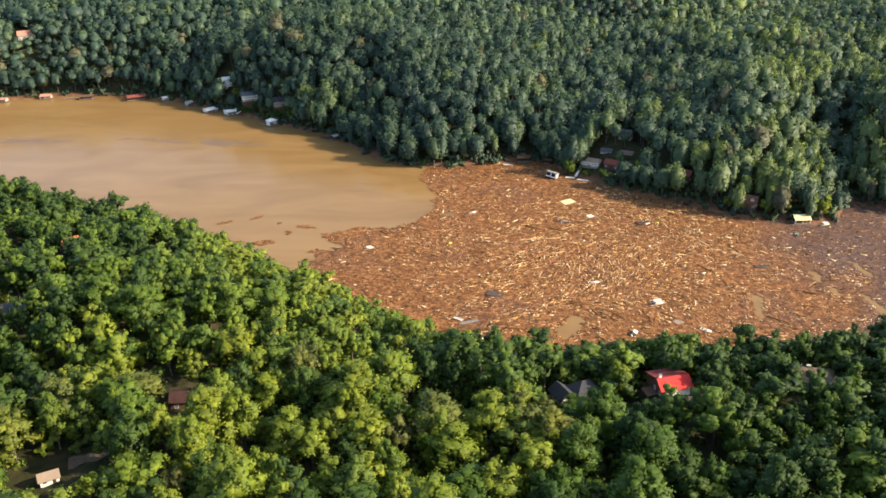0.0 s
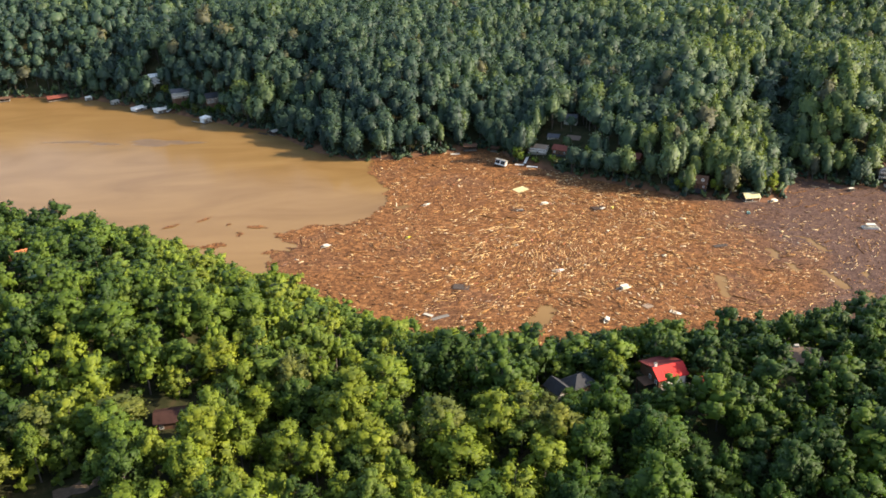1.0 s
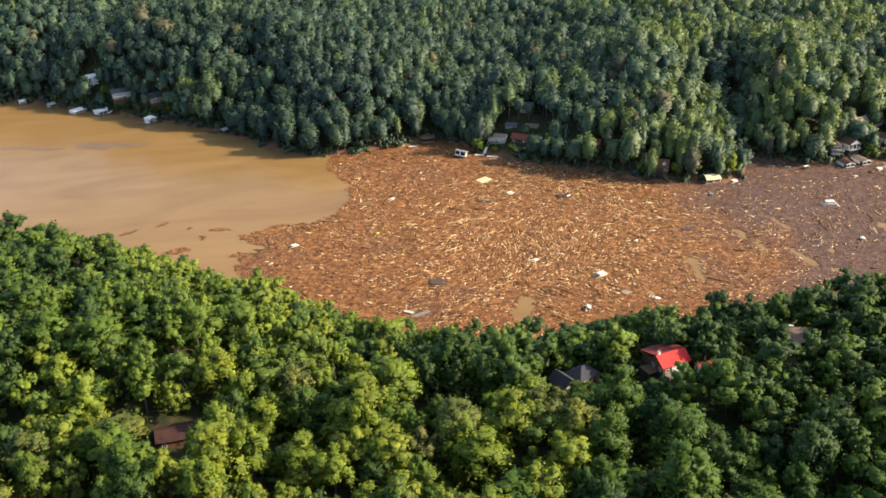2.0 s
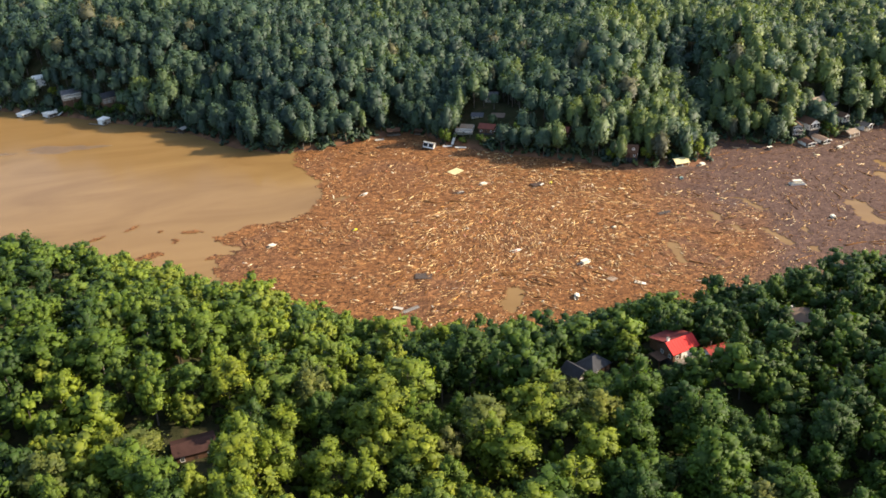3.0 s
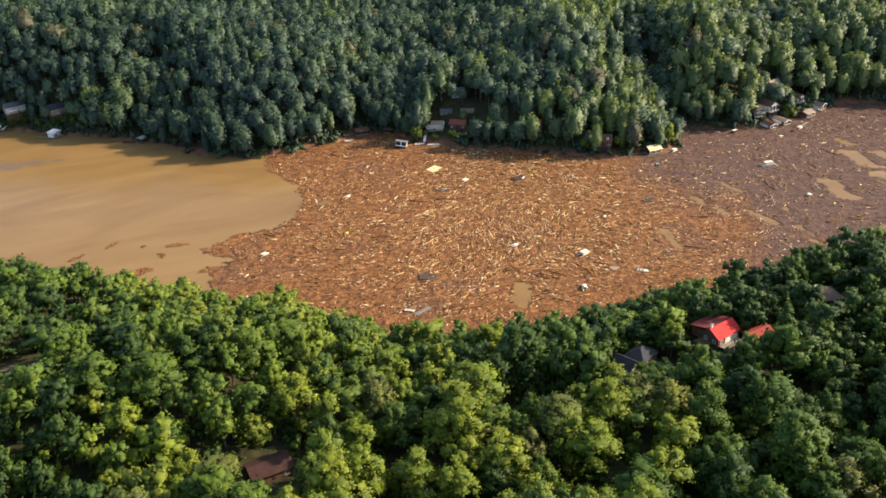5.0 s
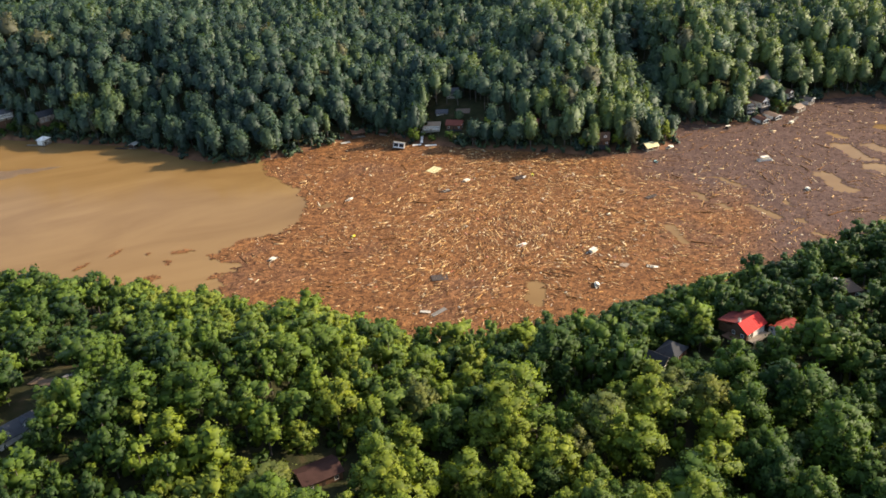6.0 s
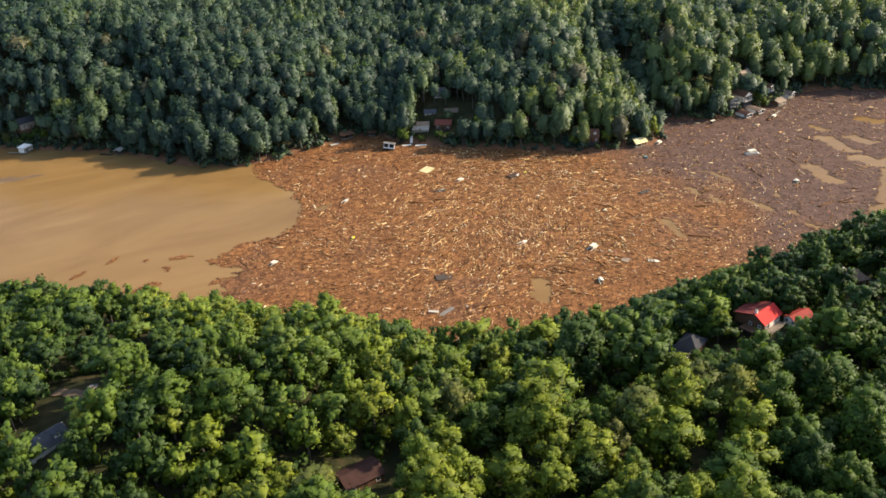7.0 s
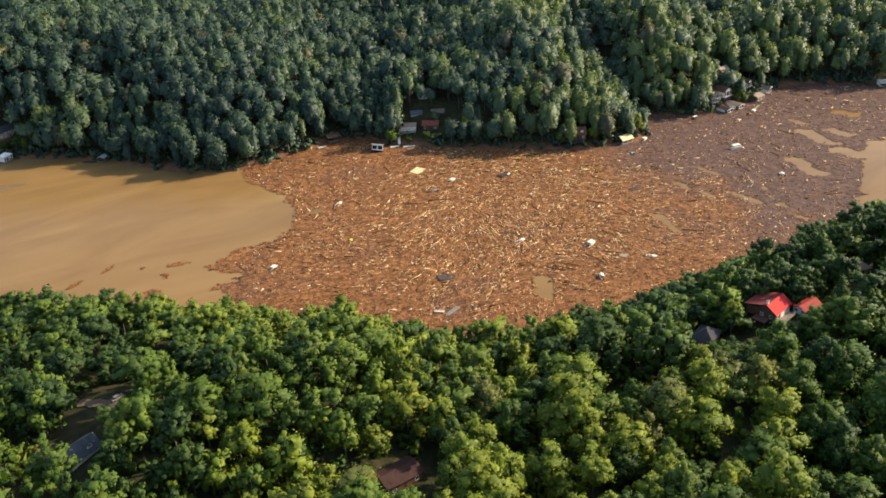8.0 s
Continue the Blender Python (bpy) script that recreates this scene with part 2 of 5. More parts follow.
def ground(x, y):
    x, y = np.asarray(x, float), np.asarray(y, float)
    d = inland(x, y)
    total = np.zeros(x.shape)
    weight = np.zeros(x.shape)
    across = y > 480 + 0.6 * np.maximum(-x - 60, 0)
    for hx, hy, hz in HILLS_NEAR + GULLIES_NEAR + HILLS_WEST + HILLS_EAST:
        same = (hy > 480 + 0.6 * max(-hx - 60, 0)) == across
        w = np.where(same, 1.0, 0.0) / ((x - hx) ** 2 + (y - hy) ** 2 + 22.0**2) ** 1.6
        total += w * hz / max(float(rise(inland(np.array([hx]), np.array([hy])))[0]), 0.2)
        weight += w
    hill = total / np.maximum(weight, 1e-12)
    far = np.clip((np.hypot(x - 50, y - 450) - 700) / 900, 0, 1)
    hill = hill * (1 - far) + (110 + 40 * np.sin(x * 0.004) * np.sin(y * 0.003)) * far
    for ax, ay, bx, by, up, wide in CRESTS:
        k = np.clip(((x - ax) * (bx - ax) + (y - ay) * (by - ay)) / ((bx - ax) ** 2 + (by - ay) ** 2), 0, 1)
        hill = hill + up * np.exp(-(np.hypot(x - ax - k * (bx - ax), y - ay - k * (by - ay)) / wide) ** 2)
    land = np.maximum(hill, 0.5) * rise(d) + 0.5 * wobble(x, y) * np.clip(d / 30, 0, 1) + np.clip(d, 0, 3) * 0.35
    return np.where(d > 0, land, np.maximum(d * 0.35, -4.0))


def axis(lo, hi, step, ends):
    core = np.arange(lo, hi + 1, step)
    out = [step * 1.35**k for k in range(1, 40)]
    left = lo - np.cumsum(out)
    right = hi + np.cumsum(out)
    return np.concatenate([left[left > ends[0]][::-1], core, right[right < ends[1]]])


GX, GY = axis(-480, 540, 6, (-2400, 2400)), axis(120, 1060, 6, (-1200, 3000))
gx, gy = np.meshgrid(GX, GY)
gz = ground(gx, gy)
n = len(GX)
i, j = np.meshgrid(np.arange(n - 1), np.arange(len(GY) - 1))
k = (j * n + i).ravel()
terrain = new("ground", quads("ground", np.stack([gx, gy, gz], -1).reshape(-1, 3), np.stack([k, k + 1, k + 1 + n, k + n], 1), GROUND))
terrain.data.shade_smooth()
tagged(terrain, "leaf-littered hillsides with bare red clay along the shore", "ground", kind="structure")

wm = axis(-500, 560, 20, (-2400, 2400))
wx, wy = np.meshgrid(wm, axis(260, 960, 20, (-200, 2000)))
n = len(wm)
i, j = np.meshgrid(np.arange(n - 1), np.arange(wx.shape[0] - 1))
k = (j * n + i).ravel()
keep = inland(wx.ravel()[k] + 10, wy.ravel()[k] + 10) < 60
k = k[keep]
lake = new("water", quads("water", np.stack([wx, wy, 0 * wx], -1).reshape(-1, 3), np.stack([k, k + 1, k + 1 + n, k + n], 1), WATER))
tagged(lake, "muddy brown flood water of the lake", "water", kind="structure")

# ---- trees ----
def ball_block(cuts):
    """A cube with each side cut in cuts x cuts faces and blown up to a ball."""
    at, faces = {}, []
    for ax in range(3):
        for side in (-1, 1):
            for u in range(cuts):
                for v in range(cuts):
                    ring = []
                    for du, dv in ((0, 0), (1, 0), (1, 1), (0, 1)):
                        p = [0, 0, 0]
                        p[ax], p[(ax + 1) % 3], p[(ax + 2) % 3] = side * cuts, 2 * (u + du) - cuts, 2 * (v + dv) - cuts
                        ring.append(at.setdefault(tuple(p), len(at)))
                    faces.append(ring if side > 0 else ring[::-1])
    co = np.tan(np.array(list(at), float) / cuts * math.pi / 4)
    return co / np.linalg.norm(co, axis=1)[:, None], np.array(faces)


def vertex_ways(co, faces):
    face = np.cross(co[faces[:, 2]] - co[faces[:, 0]], co[faces[:, 3]] - co[faces[:, 1]])
    way = np.zeros(co.shape)
    for k in range(4):
        np.add.at(way, faces[:, k], face)
    return way / (np.linalg.norm(way, axis=1)[:, None] + 1e-9)


def dome_arrays(rng, radius, depth, cuts, bumps, cards, size, point=0.0):
    """A far crown: one billowing dome of leaf masses with loose sprays all over it."""
    d, faces = ball_block(cuts)
    knob = rng.normal(size=(bumps, 3)) + [0, 0, 0.35]
    knob /= np.linalg.norm(knob, axis=1)[:, None]
    tall = rng.uniform(0.35, 1.0, bumps)
    near = np.arccos(np.clip(d @ knob.T, -1, 1))
    swell = (np.exp(-((near / 0.28) ** 2)) * tall).max(1)
    co = d * (0.6 + 0.46 * swell + 0.06 * rng.normal(size=len(d)))[:, None] * [radius, radius, depth / 2]
    if point:
        co[:, :2] *= (1 - point * (co[:, 2:] / depth + 0.5)).clip(0.2, 1)
    ways = 0.6 * vertex_ways(co, faces) + 0.5 * d + [0, 0, 0.45]
    pick = rng.integers(0, len(faces), cards)
    u, v = rng.random((cards, 1)), rng.random((cards, 1))
    corner = [(1 - u) * (1 - v), u * (1 - v), u * v, (1 - u) * v]
    p = sum(c * co[faces[pick, k]] for k, c in enumerate(corner))
    w = sum(c * ways[faces[pick, k]] for k, c in enumerate(corner))
    p, w = p[w[:, 2] > -0.2], w[w[:, 2] > -0.2]
    m = len(p)
    face = w + 1.1 * rng.normal(size=(m, 3))
    face /= np.linalg.norm(face, axis=1)[:, None]
    face *= np.sign((face * w).sum(1))[:, None]
    a = np.cross(face, rng.normal(size=(m, 3)))
    a /= np.linalg.norm(a, axis=1)[:, None]
    b = np.cross(face, a)
    s = size * (0.5 + 0.8 * rng.random((m, 1)))
    e = 0.3 + 0.25 * rng.random((m, 1))
    p = p + w * size * (1.0 * rng.random((m, 1)) - 0.15)
    quad = np.stack([p + a * s * 0.6, p + b * s * e, p - a * s * 0.6, p - b * s * e], 1).reshape(-1, 3)
    soft = 0.55 * w + 0.35 * face + [0, 0, 0.5]
    soft = np.repeat(soft / np.linalg.norm(soft, axis=1)[:, None], 4, 0)
    ways /= np.linalg.norm(ways, axis=1)[:, None]
    return np.concatenate([co * 0.92, quad]), np.concatenate([faces, np.arange(4 * m).reshape(-1, 4) + len(co)]), np.concatenate([ways, soft])


def crown_arrays(rng, radius, depth, heads, tufts, cards, size, point=0.0, core=0.92):
    """A crown of upright heads, each a heap of leafy tufts: loose sprays of leaves round a rough core in each tuft. point: how far it narrows to its top."""
    mid, big = [], []
    for k in range(heads):
        up = (k + 0.5) / heads  # 0 at the skirt of the crown, 1 at its top
        a = k * 2.4 + rng.uniform(-0.5, 0.5)
        out = radius * (0.62 * math.sqrt(max(1 - up**2.2, 0.0)) + 0.06) * (1 - point * up)
        head = radius * rng.uniform(0.4, 0.54) * (1 - 0.45 * point * up)
        c = np.array([out * math.cos(a), out * math.sin(a), depth * (0.62 * up - 0.3 + 0.05 * rng.normal())])
        for q in range(tufts):
            w = rng.normal(size=3) + [0.7 * math.cos(a), 0.7 * math.sin(a), 0.55]
            w /= np.linalg.norm(w)
            mid.append(c + w * head * [0.72, 0.72, 0.95] * rng.uniform(0.75, 1.1))
            big.append(head * rng.uniform(0.46, 0.68))
        mid.append(c)
        big.append(head * 0.72)
    mid.append(np.array([0, 0, -0.02 * depth]))
    big.append(radius * 0.5)
    mid, big = np.array(mid), np.array(big)
    co, faces, out_way, n = [], [], [], 0
    for c, r in zip(mid, big):
        box = BOX_CO * core * r * (0.8 + 0.4 * rng.random((8, 1))) + c
        o = (box - c) / r + 0.8 * box / (np.linalg.norm(box, axis=1)[:, None] + 1e-6)
        co.append(box)
        out_way.append(o / np.linalg.norm(o, axis=1)[:, None])
        faces.append(BOX_FACES + n)
        n += 8
        count = int(cards * (r / (0.2 * radius)) ** 1.3)
        w = rng.normal(size=(count, 3))
        w /= np.linalg.norm(w, axis=1)[:, None]
        p = c + w * r * (0.68 + 0.62 * rng.random((count, 1)))
        d = np.linalg.norm(p[:, None] - mid[None], axis=2) / big[None]
        out = (d.min(1) > 0.66) & (w[:, 2] > -0.6)
        p, w = p[out], w[out]
        m = len(p)
        if not m:
            continue
        face = w + 0.7 * rng.normal(size=(m, 3)) + [0, 0, 0.25]
        face /= np.linalg.norm(face, axis=1)[:, None]
        face *= np.sign((face * w).sum(1))[:, None]
        a = np.cross(face, rng.normal(size=(m, 3)))
        a /= np.linalg.norm(a, axis=1)[:, None]
        b = np.cross(face, a)
        s = size * (0.55 + 0.7 * rng.random((m, 1)))
        e, f = 0.25 + 0.3 * rng.random((m, 1)), 0.2 * rng.normal(size=(m, 1))
        quad = np.stack([p + a * s * 0.6, p + b * s * e + a * f * s, p - a * s * 0.6 - face * s * 0.2, p - b * s * e + a * f * s], 1)
        co.append(quad.reshape(-1, 3))
        soft = 0.25 * w + 0.65 * p / (np.linalg.norm(p, axis=1)[:, None] + 1e-6) + 0.4 * face + [0, 0, 0.4]
        out_way.append(np.repeat(soft / np.linalg.norm(soft, axis=1)[:, None], 4, 0))
        faces.append(np.arange(4 * m).reshape(-1, 4) + n)
        n += 4 * m
    return np.concatenate(co), np.concatenate(faces), np.concatenate(out_way)


def tube_arrays(points, radii, sides=6):
    co, faces = [], []
    for at, (p, r) in enumerate(zip(points, radii)):
        for s in range(sides):
            a = 2 * math.pi * s / sides
            co.append((p[0] + r * math.cos(a), p[1] + r * math.sin(a), p[2]))
            if at:
                o, q = at * sides, (s + 1) % sides
                faces.append((o - sides + s, o - sides + q, o + q, o + s))
    return np.array(co, float), np.array(faces)


def trunk_arrays(rng, height, radius):
    """A tapered trunk with four limbs that reach into the crown."""
    lean = rng.normal(size=2) * 0.6
    co, faces = tube_arrays([(0, 0, -2.0), (lean[0] * 0.2, lean[1] * 0.2, height * 0.3), (lean[0], lean[1], height * 0.62), (lean[0] * 1.3, lean[1] * 1.3, height * 0.85)],
                            [radius, radius * 0.8, radius * 0.5, radius * 0.15])
    for k in range(4):
        a, z = rng.random() * 6.28, height * (0.42 + 0.1 * k)
        out = 2.2 + 1.5 * rng.random()
        base = np.array([lean[0] * z / height, lean[1] * z / height, z])
        c, f = tube_arrays([base, base + [out * 0.5 * math.cos(a), out * 0.5 * math.sin(a), 1.2], base + [out * math.cos(a), out * math.sin(a), 2.6]],
                           [radius * 0.4, radius * 0.28, radius * 0.1], 4)
        faces = np.concatenate([faces, f + len(co)])
        co = np.concatenate([co, c])
    return co, faces


rng = np.random.default_rng(7)
# kind of crown: radius, depth, heads, point
KINDS = [(6.0, 17, 9, 0.15), (6.0, 18, 10, 0.35), (6.2, 16, 8, 0.2), (5.8, 19, 10, 0.5), (6.0, 17, 11, 0.3), (5.0, 20, 9, 0.6), (6.2, 17, 9, 0.35), (5.6, 18, 8, 0.45)]
FINE = [crown_arrays(rng, r * 1.05, d, h, 4, 27, 0.66, p) for r, d, h, p in KINDS]
MID = [crown_arrays(rng, r * 1.05, d, h - 2, 3, 9, 1.0, p) for r, d, h, p in KINDS]
BULGE = (1.0, 1.1, 0.9, 1.2, 1.0, 1.3, 1.05, 1.1)
SHORE = [dome_arrays(rng, r * 1.05, 17.5 * q, 4, 34, 330, 1.35, 0.7 * p) for (r, d, h, p), q in zip(KINDS, BULGE)]
FAR = [dome_arrays(rng, r * 1.12, 14.5 * q, 3, 26, 170, 1.5, 0.7 * p) for (r, d, h, p), q in zip(KINDS, BULGE)]
SPARSE = [dome_arrays(rng, r * 1.2, 14.5 * q, 2, 14, 34, 2.2, 0.6 * p) for (r, d, h, p), q in zip(KINDS, BULGE)]
BUSH = [crown_arrays(rng, 3.2, 5.5, 2, 1, 4, 1.2) for _ in range(4)]
TRUNKS = [trunk_arrays(rng, 18.0, 0.34) for _ in range(3)]
POLES = [tube_arrays([(0, 0, -2), (0.3, 0.2, 8), (0.6, 0.5, 14)], [0.36, 0.28, 0.1], 4)]


def scatter(x0, x1, y0, y1, step, seed):
    r = np.random.default_rng(seed)
    x, y = np.meshgrid(np.arange(x0, x1, step), np.arange(y0, y1, step * 0.87))
    x = x + (np.arange(x.shape[0]) % 2)[:, None] * step / 2
    x, y = x.ravel(), y.ravel()
    return x + r.uniform(-0.42, 0.42, x.size) * step, y + r.uniform(-0.42, 0.42, x.size) * step, r


# Trees that stand out among the rest: x, y, breadth
LANDMARKS = {
    "gold": [(-76.8, 278.0, 1.45), (-127.0, 288.4, 1.2), (-75.1, 235.7, 1.43), (-111.2, 261.1, 0.99), (-43.9, 226.9, 0.99), (-37.3, 234.7, 0.98), (-33.0, 246.0, 0.89), (-6.5, 232.7, 1.11), (-36.0, 210.0, 1.04), (-26.9, 213.8, 1.06), (10.4, 236.8, 1.29), (20.7, 217.8, 1.06), (10.3, 207.8, 1.16), (-44.4, 272.7, 0.75), (-68.9, 271.0, 0.85), (-31.2, 280.0, 0.92)],
    "olive": [(-18.8, 233.0, 0.86), (-129.3, 251.6, 1.35), (-52.1, 269.9, 1.09), (-6.7, 237.2, 1.31), (-51.5, 275.9, 0.95)],
    "green": [(-115.2, 301.3, 1.6), (-71.6, 314.5, 1.41), (-133.7, 308.6, 1.6), (-32.6, 251.9, 1.57), (1.4, 280.2, 1.6), (2.4, 304.6, 1.6), (-84.4, 309.0, 1.36), (72.3, 296.2, 1.04)],
}

# Trees close beside the houses: x, y, height
TALL = [(83.5, 245.5, 24.0), (-156.0, 311.0, 15.0), (-163.0, 303.0, 9.0), (56.0, 270.0, 17.0), (58.5, 277.0, 18.0), (-72.0, 246.0, 14.0), (-80.5, 243.5, 19.0), (109, 267, 9), (46, 259.5, 8), (40.5, 261, 8),
        (42, 246, 11), (36, 250, 9), (63, 247, 12), (70, 246, 12), (78, 246, 12), (86, 248, 11), (93, 253, 10), (60, 252, 9), (40, 254, 9.5), (47, 252, 9.5), (53, 250, 10)]

# Open places among the trees: x, y, radius
CLEARINGS = [(73, 263, 10), (76, 253, 8), (68, 254, 7), (64, 260, 5), (57, 256, 4), (88, 258, 7), (97, 257, 7), (44, 258, 7), (42, 248, 6), (116, 256, 6), (38, 260, 5), (51, 262, 6), (126, 264, 7), (119, 266, 6), (84, 256, 7), (66, 272, 6), (43, 270, 8), (50, 258, 5), (123, 273, 8), (-89, 262, 8), (-89, 254, 5), (-169, 322, 8), (-169, 312, 5), (-181, 405, 7), (-150, 345, 5),
             (-121, 221, 9), (-128, 230, 5), (-112, 226, 5), (-18, 268, 4), (-70, 306, 3), (75, 232, 3),
             (-116, 213, 9), (-112, 205, 7), (92, 608, 5), (-110, 232, 5), (120, 264, 7), (305, 518, 7), (300, 511, 7),
             (-202, 842, 6), (-199, 833, 4), (-175, 809, 7), (-173, 802, 4), (-144, 785, 6), (-142, 777, 4), (58, 640, 7), (102, 618, 6), (98, 609, 6), (116, 608, 5), (113, 600, 4), (131, 644, 4),
             (157, 571, 5), (167, 559, 4), (188, 533, 5), (185, 527, 4), (213, 514, 7), (231, 519, 4),
             (306, 529, 5), (319, 530, 7), (348, 537, 6), (314, 524, 5), (306, 514, 6), (318, 513, 6), (345, 518, 7), (345, 543, 6), (347, 534, 5), (338, 549, 5), (356, 522, 7), (283, 522, 4), (-429, 953, 8), (457, 637, 7), (452, 628, 6), (312, 517, 6), (322, 520, 5), (-171, 797, 3), (-141, 772, 3), (-198, 829, 3), (346, 534, 6), (341, 528, 5), (-184, 803, 5), (-179, 808, 4), (-161, 353, 9), (-160, 341, 8), (-166, 332, 7), (-153, 346, 6), (47, 267, 6), (58, 245, 6),
             (110, 603, 6), (122, 598, 6), (130, 607, 6), (104, 610, 5), (128, 616, 6), (125, 608, 5), (115, 626, 6), (111, 617, 5), (136, 596, 5), (145, 580, 5)]
# Gaps in the canopy, with saplings only: x, y, radius
GAPS = [(-156, 334, 6), (-181, 325, 7), (-181, 315, 6), (-155, 300, 4), (-134, 354, 6), (-116, 345, 5),
        (-79, 256, 7), (-77, 269, 6), (-84, 249, 6), (-91, 244, 2), (-96.4, 254, 2.5), (-52, 249, 8), (-57, 241, 5), (-12, 258, 7), (1, 254, 7), (5, 216, 7), (-27, 286, 5)]


def open_place(x, y, part_of=1.0, more=0.0, places=CLEARINGS):
    shut = np.zeros(np.shape(x), bool)
    for cx, cy, r in places:
        shut |= np.hypot(x - cx, y - cy) < r * part_of + more
    return shut


def joined(name, shapes, material, x, y, z, which, turn, wide, tall, tint=None):
    co, faces, tones, ways, n = [], [], [], [], 0
    for a in range(len(x)):
        c, f, *w = shapes[which[a]]
        cs, sn = math.cos(turn[a]), math.sin(turn[a])
        co.append(np.stack([(c[:, 0] * cs - c[:, 1] * sn) * wide[a] + x[a], (c[:, 0] * sn + c[:, 1] * cs) * wide[a] + y[a], c[:, 2] * tall[a] + z[a]], 1))
        faces.append(f + n)
        n += len(c)
        if tint is not None:
            tones.append(np.full(len(c), tint[a]))
        if w:
            w = w[0]
            ways.append(np.stack([w[:, 0] * cs - w[:, 1] * sn, w[:, 0] * sn + w[:, 1] * cs, w[:, 2]], 1))
    return quads(name, np.concatenate(co), np.concatenate(faces), material, np.concatenate(tones) if tint is not None else None, np.concatenate(ways) if ways else None)


def woods(name, label, shapes, material, x, y, r, high, stems=TRUNKS, tone=None, drop=7.2, low=1.0, spread=0.24, uneven=0.25):
    """A wood too large to count: its crowns in one mesh and its trunks in another."""
    z = ground(x, y)
    n = len(x)
    wide = np.clip(np.exp(spread * r.normal(size=n)), 0.55, 1.6)
    top = high * r.uniform(0.95 - uneven, 0.95 + uneven, n) * wide**0.4 * low
    which = r.integers(0, len(shapes), n)
    tall = r.uniform(0.9, 1.15, n) * top / 20.0
    tone = r.random(n) if tone is None else tone
    base = new(name)
    crowns = new("crowns", joined("crowns", shapes, material, x, y, z + top - drop * tall, which, r.uniform(0, 6.28, n), wide, tall, tone))
    crowns.parent = base
    crowns["kind"] = "stuff"
    if stems:
        t = new("trunks", joined("trunks", stems, BARK, x, y, z, r.integers(0, len(stems), n), r.uniform(0, 6.28, n), np.ones(n), top / 20.0))
        t.parent = base
        t["kind"] = "stuff"
    return tagged(base, label, "woodland", kind="stuff")


def undergrowth(name, label, x, y, r, material):
    """Bushes and low boughs along the edge of a wood, in one mesh."""
    n = len(x)
    s = r.uniform(0.7, 1.6, n)
    ob = new(name, joined(name, BUSH, material, x, y, ground(x, y) + 1.2 * s, r.integers(0, 4, n), r.uniform(0, 6.28, n), s, s * r.uniform(0.8, 1.5, n), r.random(n)))
    return tagged(ob, label, "bushes", kind="stuff")


def shore_strip(points, step, seed, deep):
    """Places in a strip of land along a shoreline."""
    r = np.random.default_rng(seed)
    at = []
    for (ax, ay), (bx, by) in zip(points, points[1:]):
        length = math.hypot(bx - ax, by - ay)
        for k in range(int(length / step)):
            f = (k + r.random()) * step / length
            at.append((ax + f * (bx - ax), ay + f * (by - ay)))
    at = np.repeat(np.array(at), 4, 0)
    x, y = at[:, 0] + r.normal(size=len(at)) * deep, at[:, 1] + r.normal(size=len(at)) * deep
    d = inland(x, y)
    ok = (d > 0.8) & (d < deep * 1.6) & ~open_place(x, y, 0.75)
    return x[ok], y[ok], r


# The bank on the camera's side
x, y, r = scatter(-270, 270, 150, 640, 9.6, 3)
d = inland(x, y)
ok = (d > 2.0) & ~open_place(x, y, 1.0, 1.2, CLEARINGS + GAPS) & (y < 560 - 0.2 * x) & ~((y > 480) & (x > 0)) & (r.random(len(x)) < 0.92)
for tx, ty, *rest in [t for group in LANDMARKS.values() for t in group]:
    ok &= np.hypot(x - tx, y - ty) > 6.5
x, y, d = x[ok], y[ok], d[ok]
near = (y < 275) & (x > -155) & (x < 140)
order = np.argsort(np.hypot(x + 50, y - 70) + np.where(near, 0, 1000))[:270]
single = np.zeros(len(x), bool)
single[order] = near[order]

STEMS = [quads("trunk", c, f, BARK) for c, f in TRUNKS]
CROWNS = {tone: [quads("crown", c, f, m, None, w) for c, f, w in FINE] for tone, m in LEAF_NEAR.items()}
WORDS = {"green": "broad leafy green tree standing in dense bank woodland", "dark": "deep green broadleaf tree with shade put into its leaves",
         "gold": "yellow-green sunlit broadleaf tree among darker trees", "olive": "olive-brown tinged broadleaf tree among green trees"}


def tree(x, y, z, kind, turn, wide, high, tone):
    base = new("tree")
    base.matrix_basis = pose(x, y, z, 0, 0, turn)
    c = new("crown", CROWNS[tone][kind])
    c.parent = base
    c.matrix_basis = Matrix.LocRotScale((0, 0, high - 9.0 * high / 20), None, (wide, wide, high / 20))
    t = new("trunk", STEMS[kind % 3])
    t.parent = base
    t.matrix_basis = Matrix.LocRotScale(None, None, (1, 1, high / 20))
    return tagged(base, WORDS[tone], "tree", "trees of the near bank")


zz = ground(x, y)
for a in np.nonzero(single)[0]:
    # Sun and shade along the bank are put into the choice of leaf tone
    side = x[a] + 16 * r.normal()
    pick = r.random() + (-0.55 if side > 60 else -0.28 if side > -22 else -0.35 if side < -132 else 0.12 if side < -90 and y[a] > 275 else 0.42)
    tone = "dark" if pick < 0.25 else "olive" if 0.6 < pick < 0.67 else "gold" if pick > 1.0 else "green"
    wide = float(np.clip(0.94 * math.exp(0.25 * r.normal()), 0.6, 1.5))
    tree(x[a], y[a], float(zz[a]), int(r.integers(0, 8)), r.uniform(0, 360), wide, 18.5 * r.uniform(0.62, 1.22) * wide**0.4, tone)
for tone, group in LANDMARKS.items():
    for tx, ty, wide in group:
        tree(tx, ty, float(ground(np.array([tx]), np.array([ty]))[0]), int(r.integers(0, 5)), r.uniform(0, 360), wide, 19.0 * wide**0.3, tone)
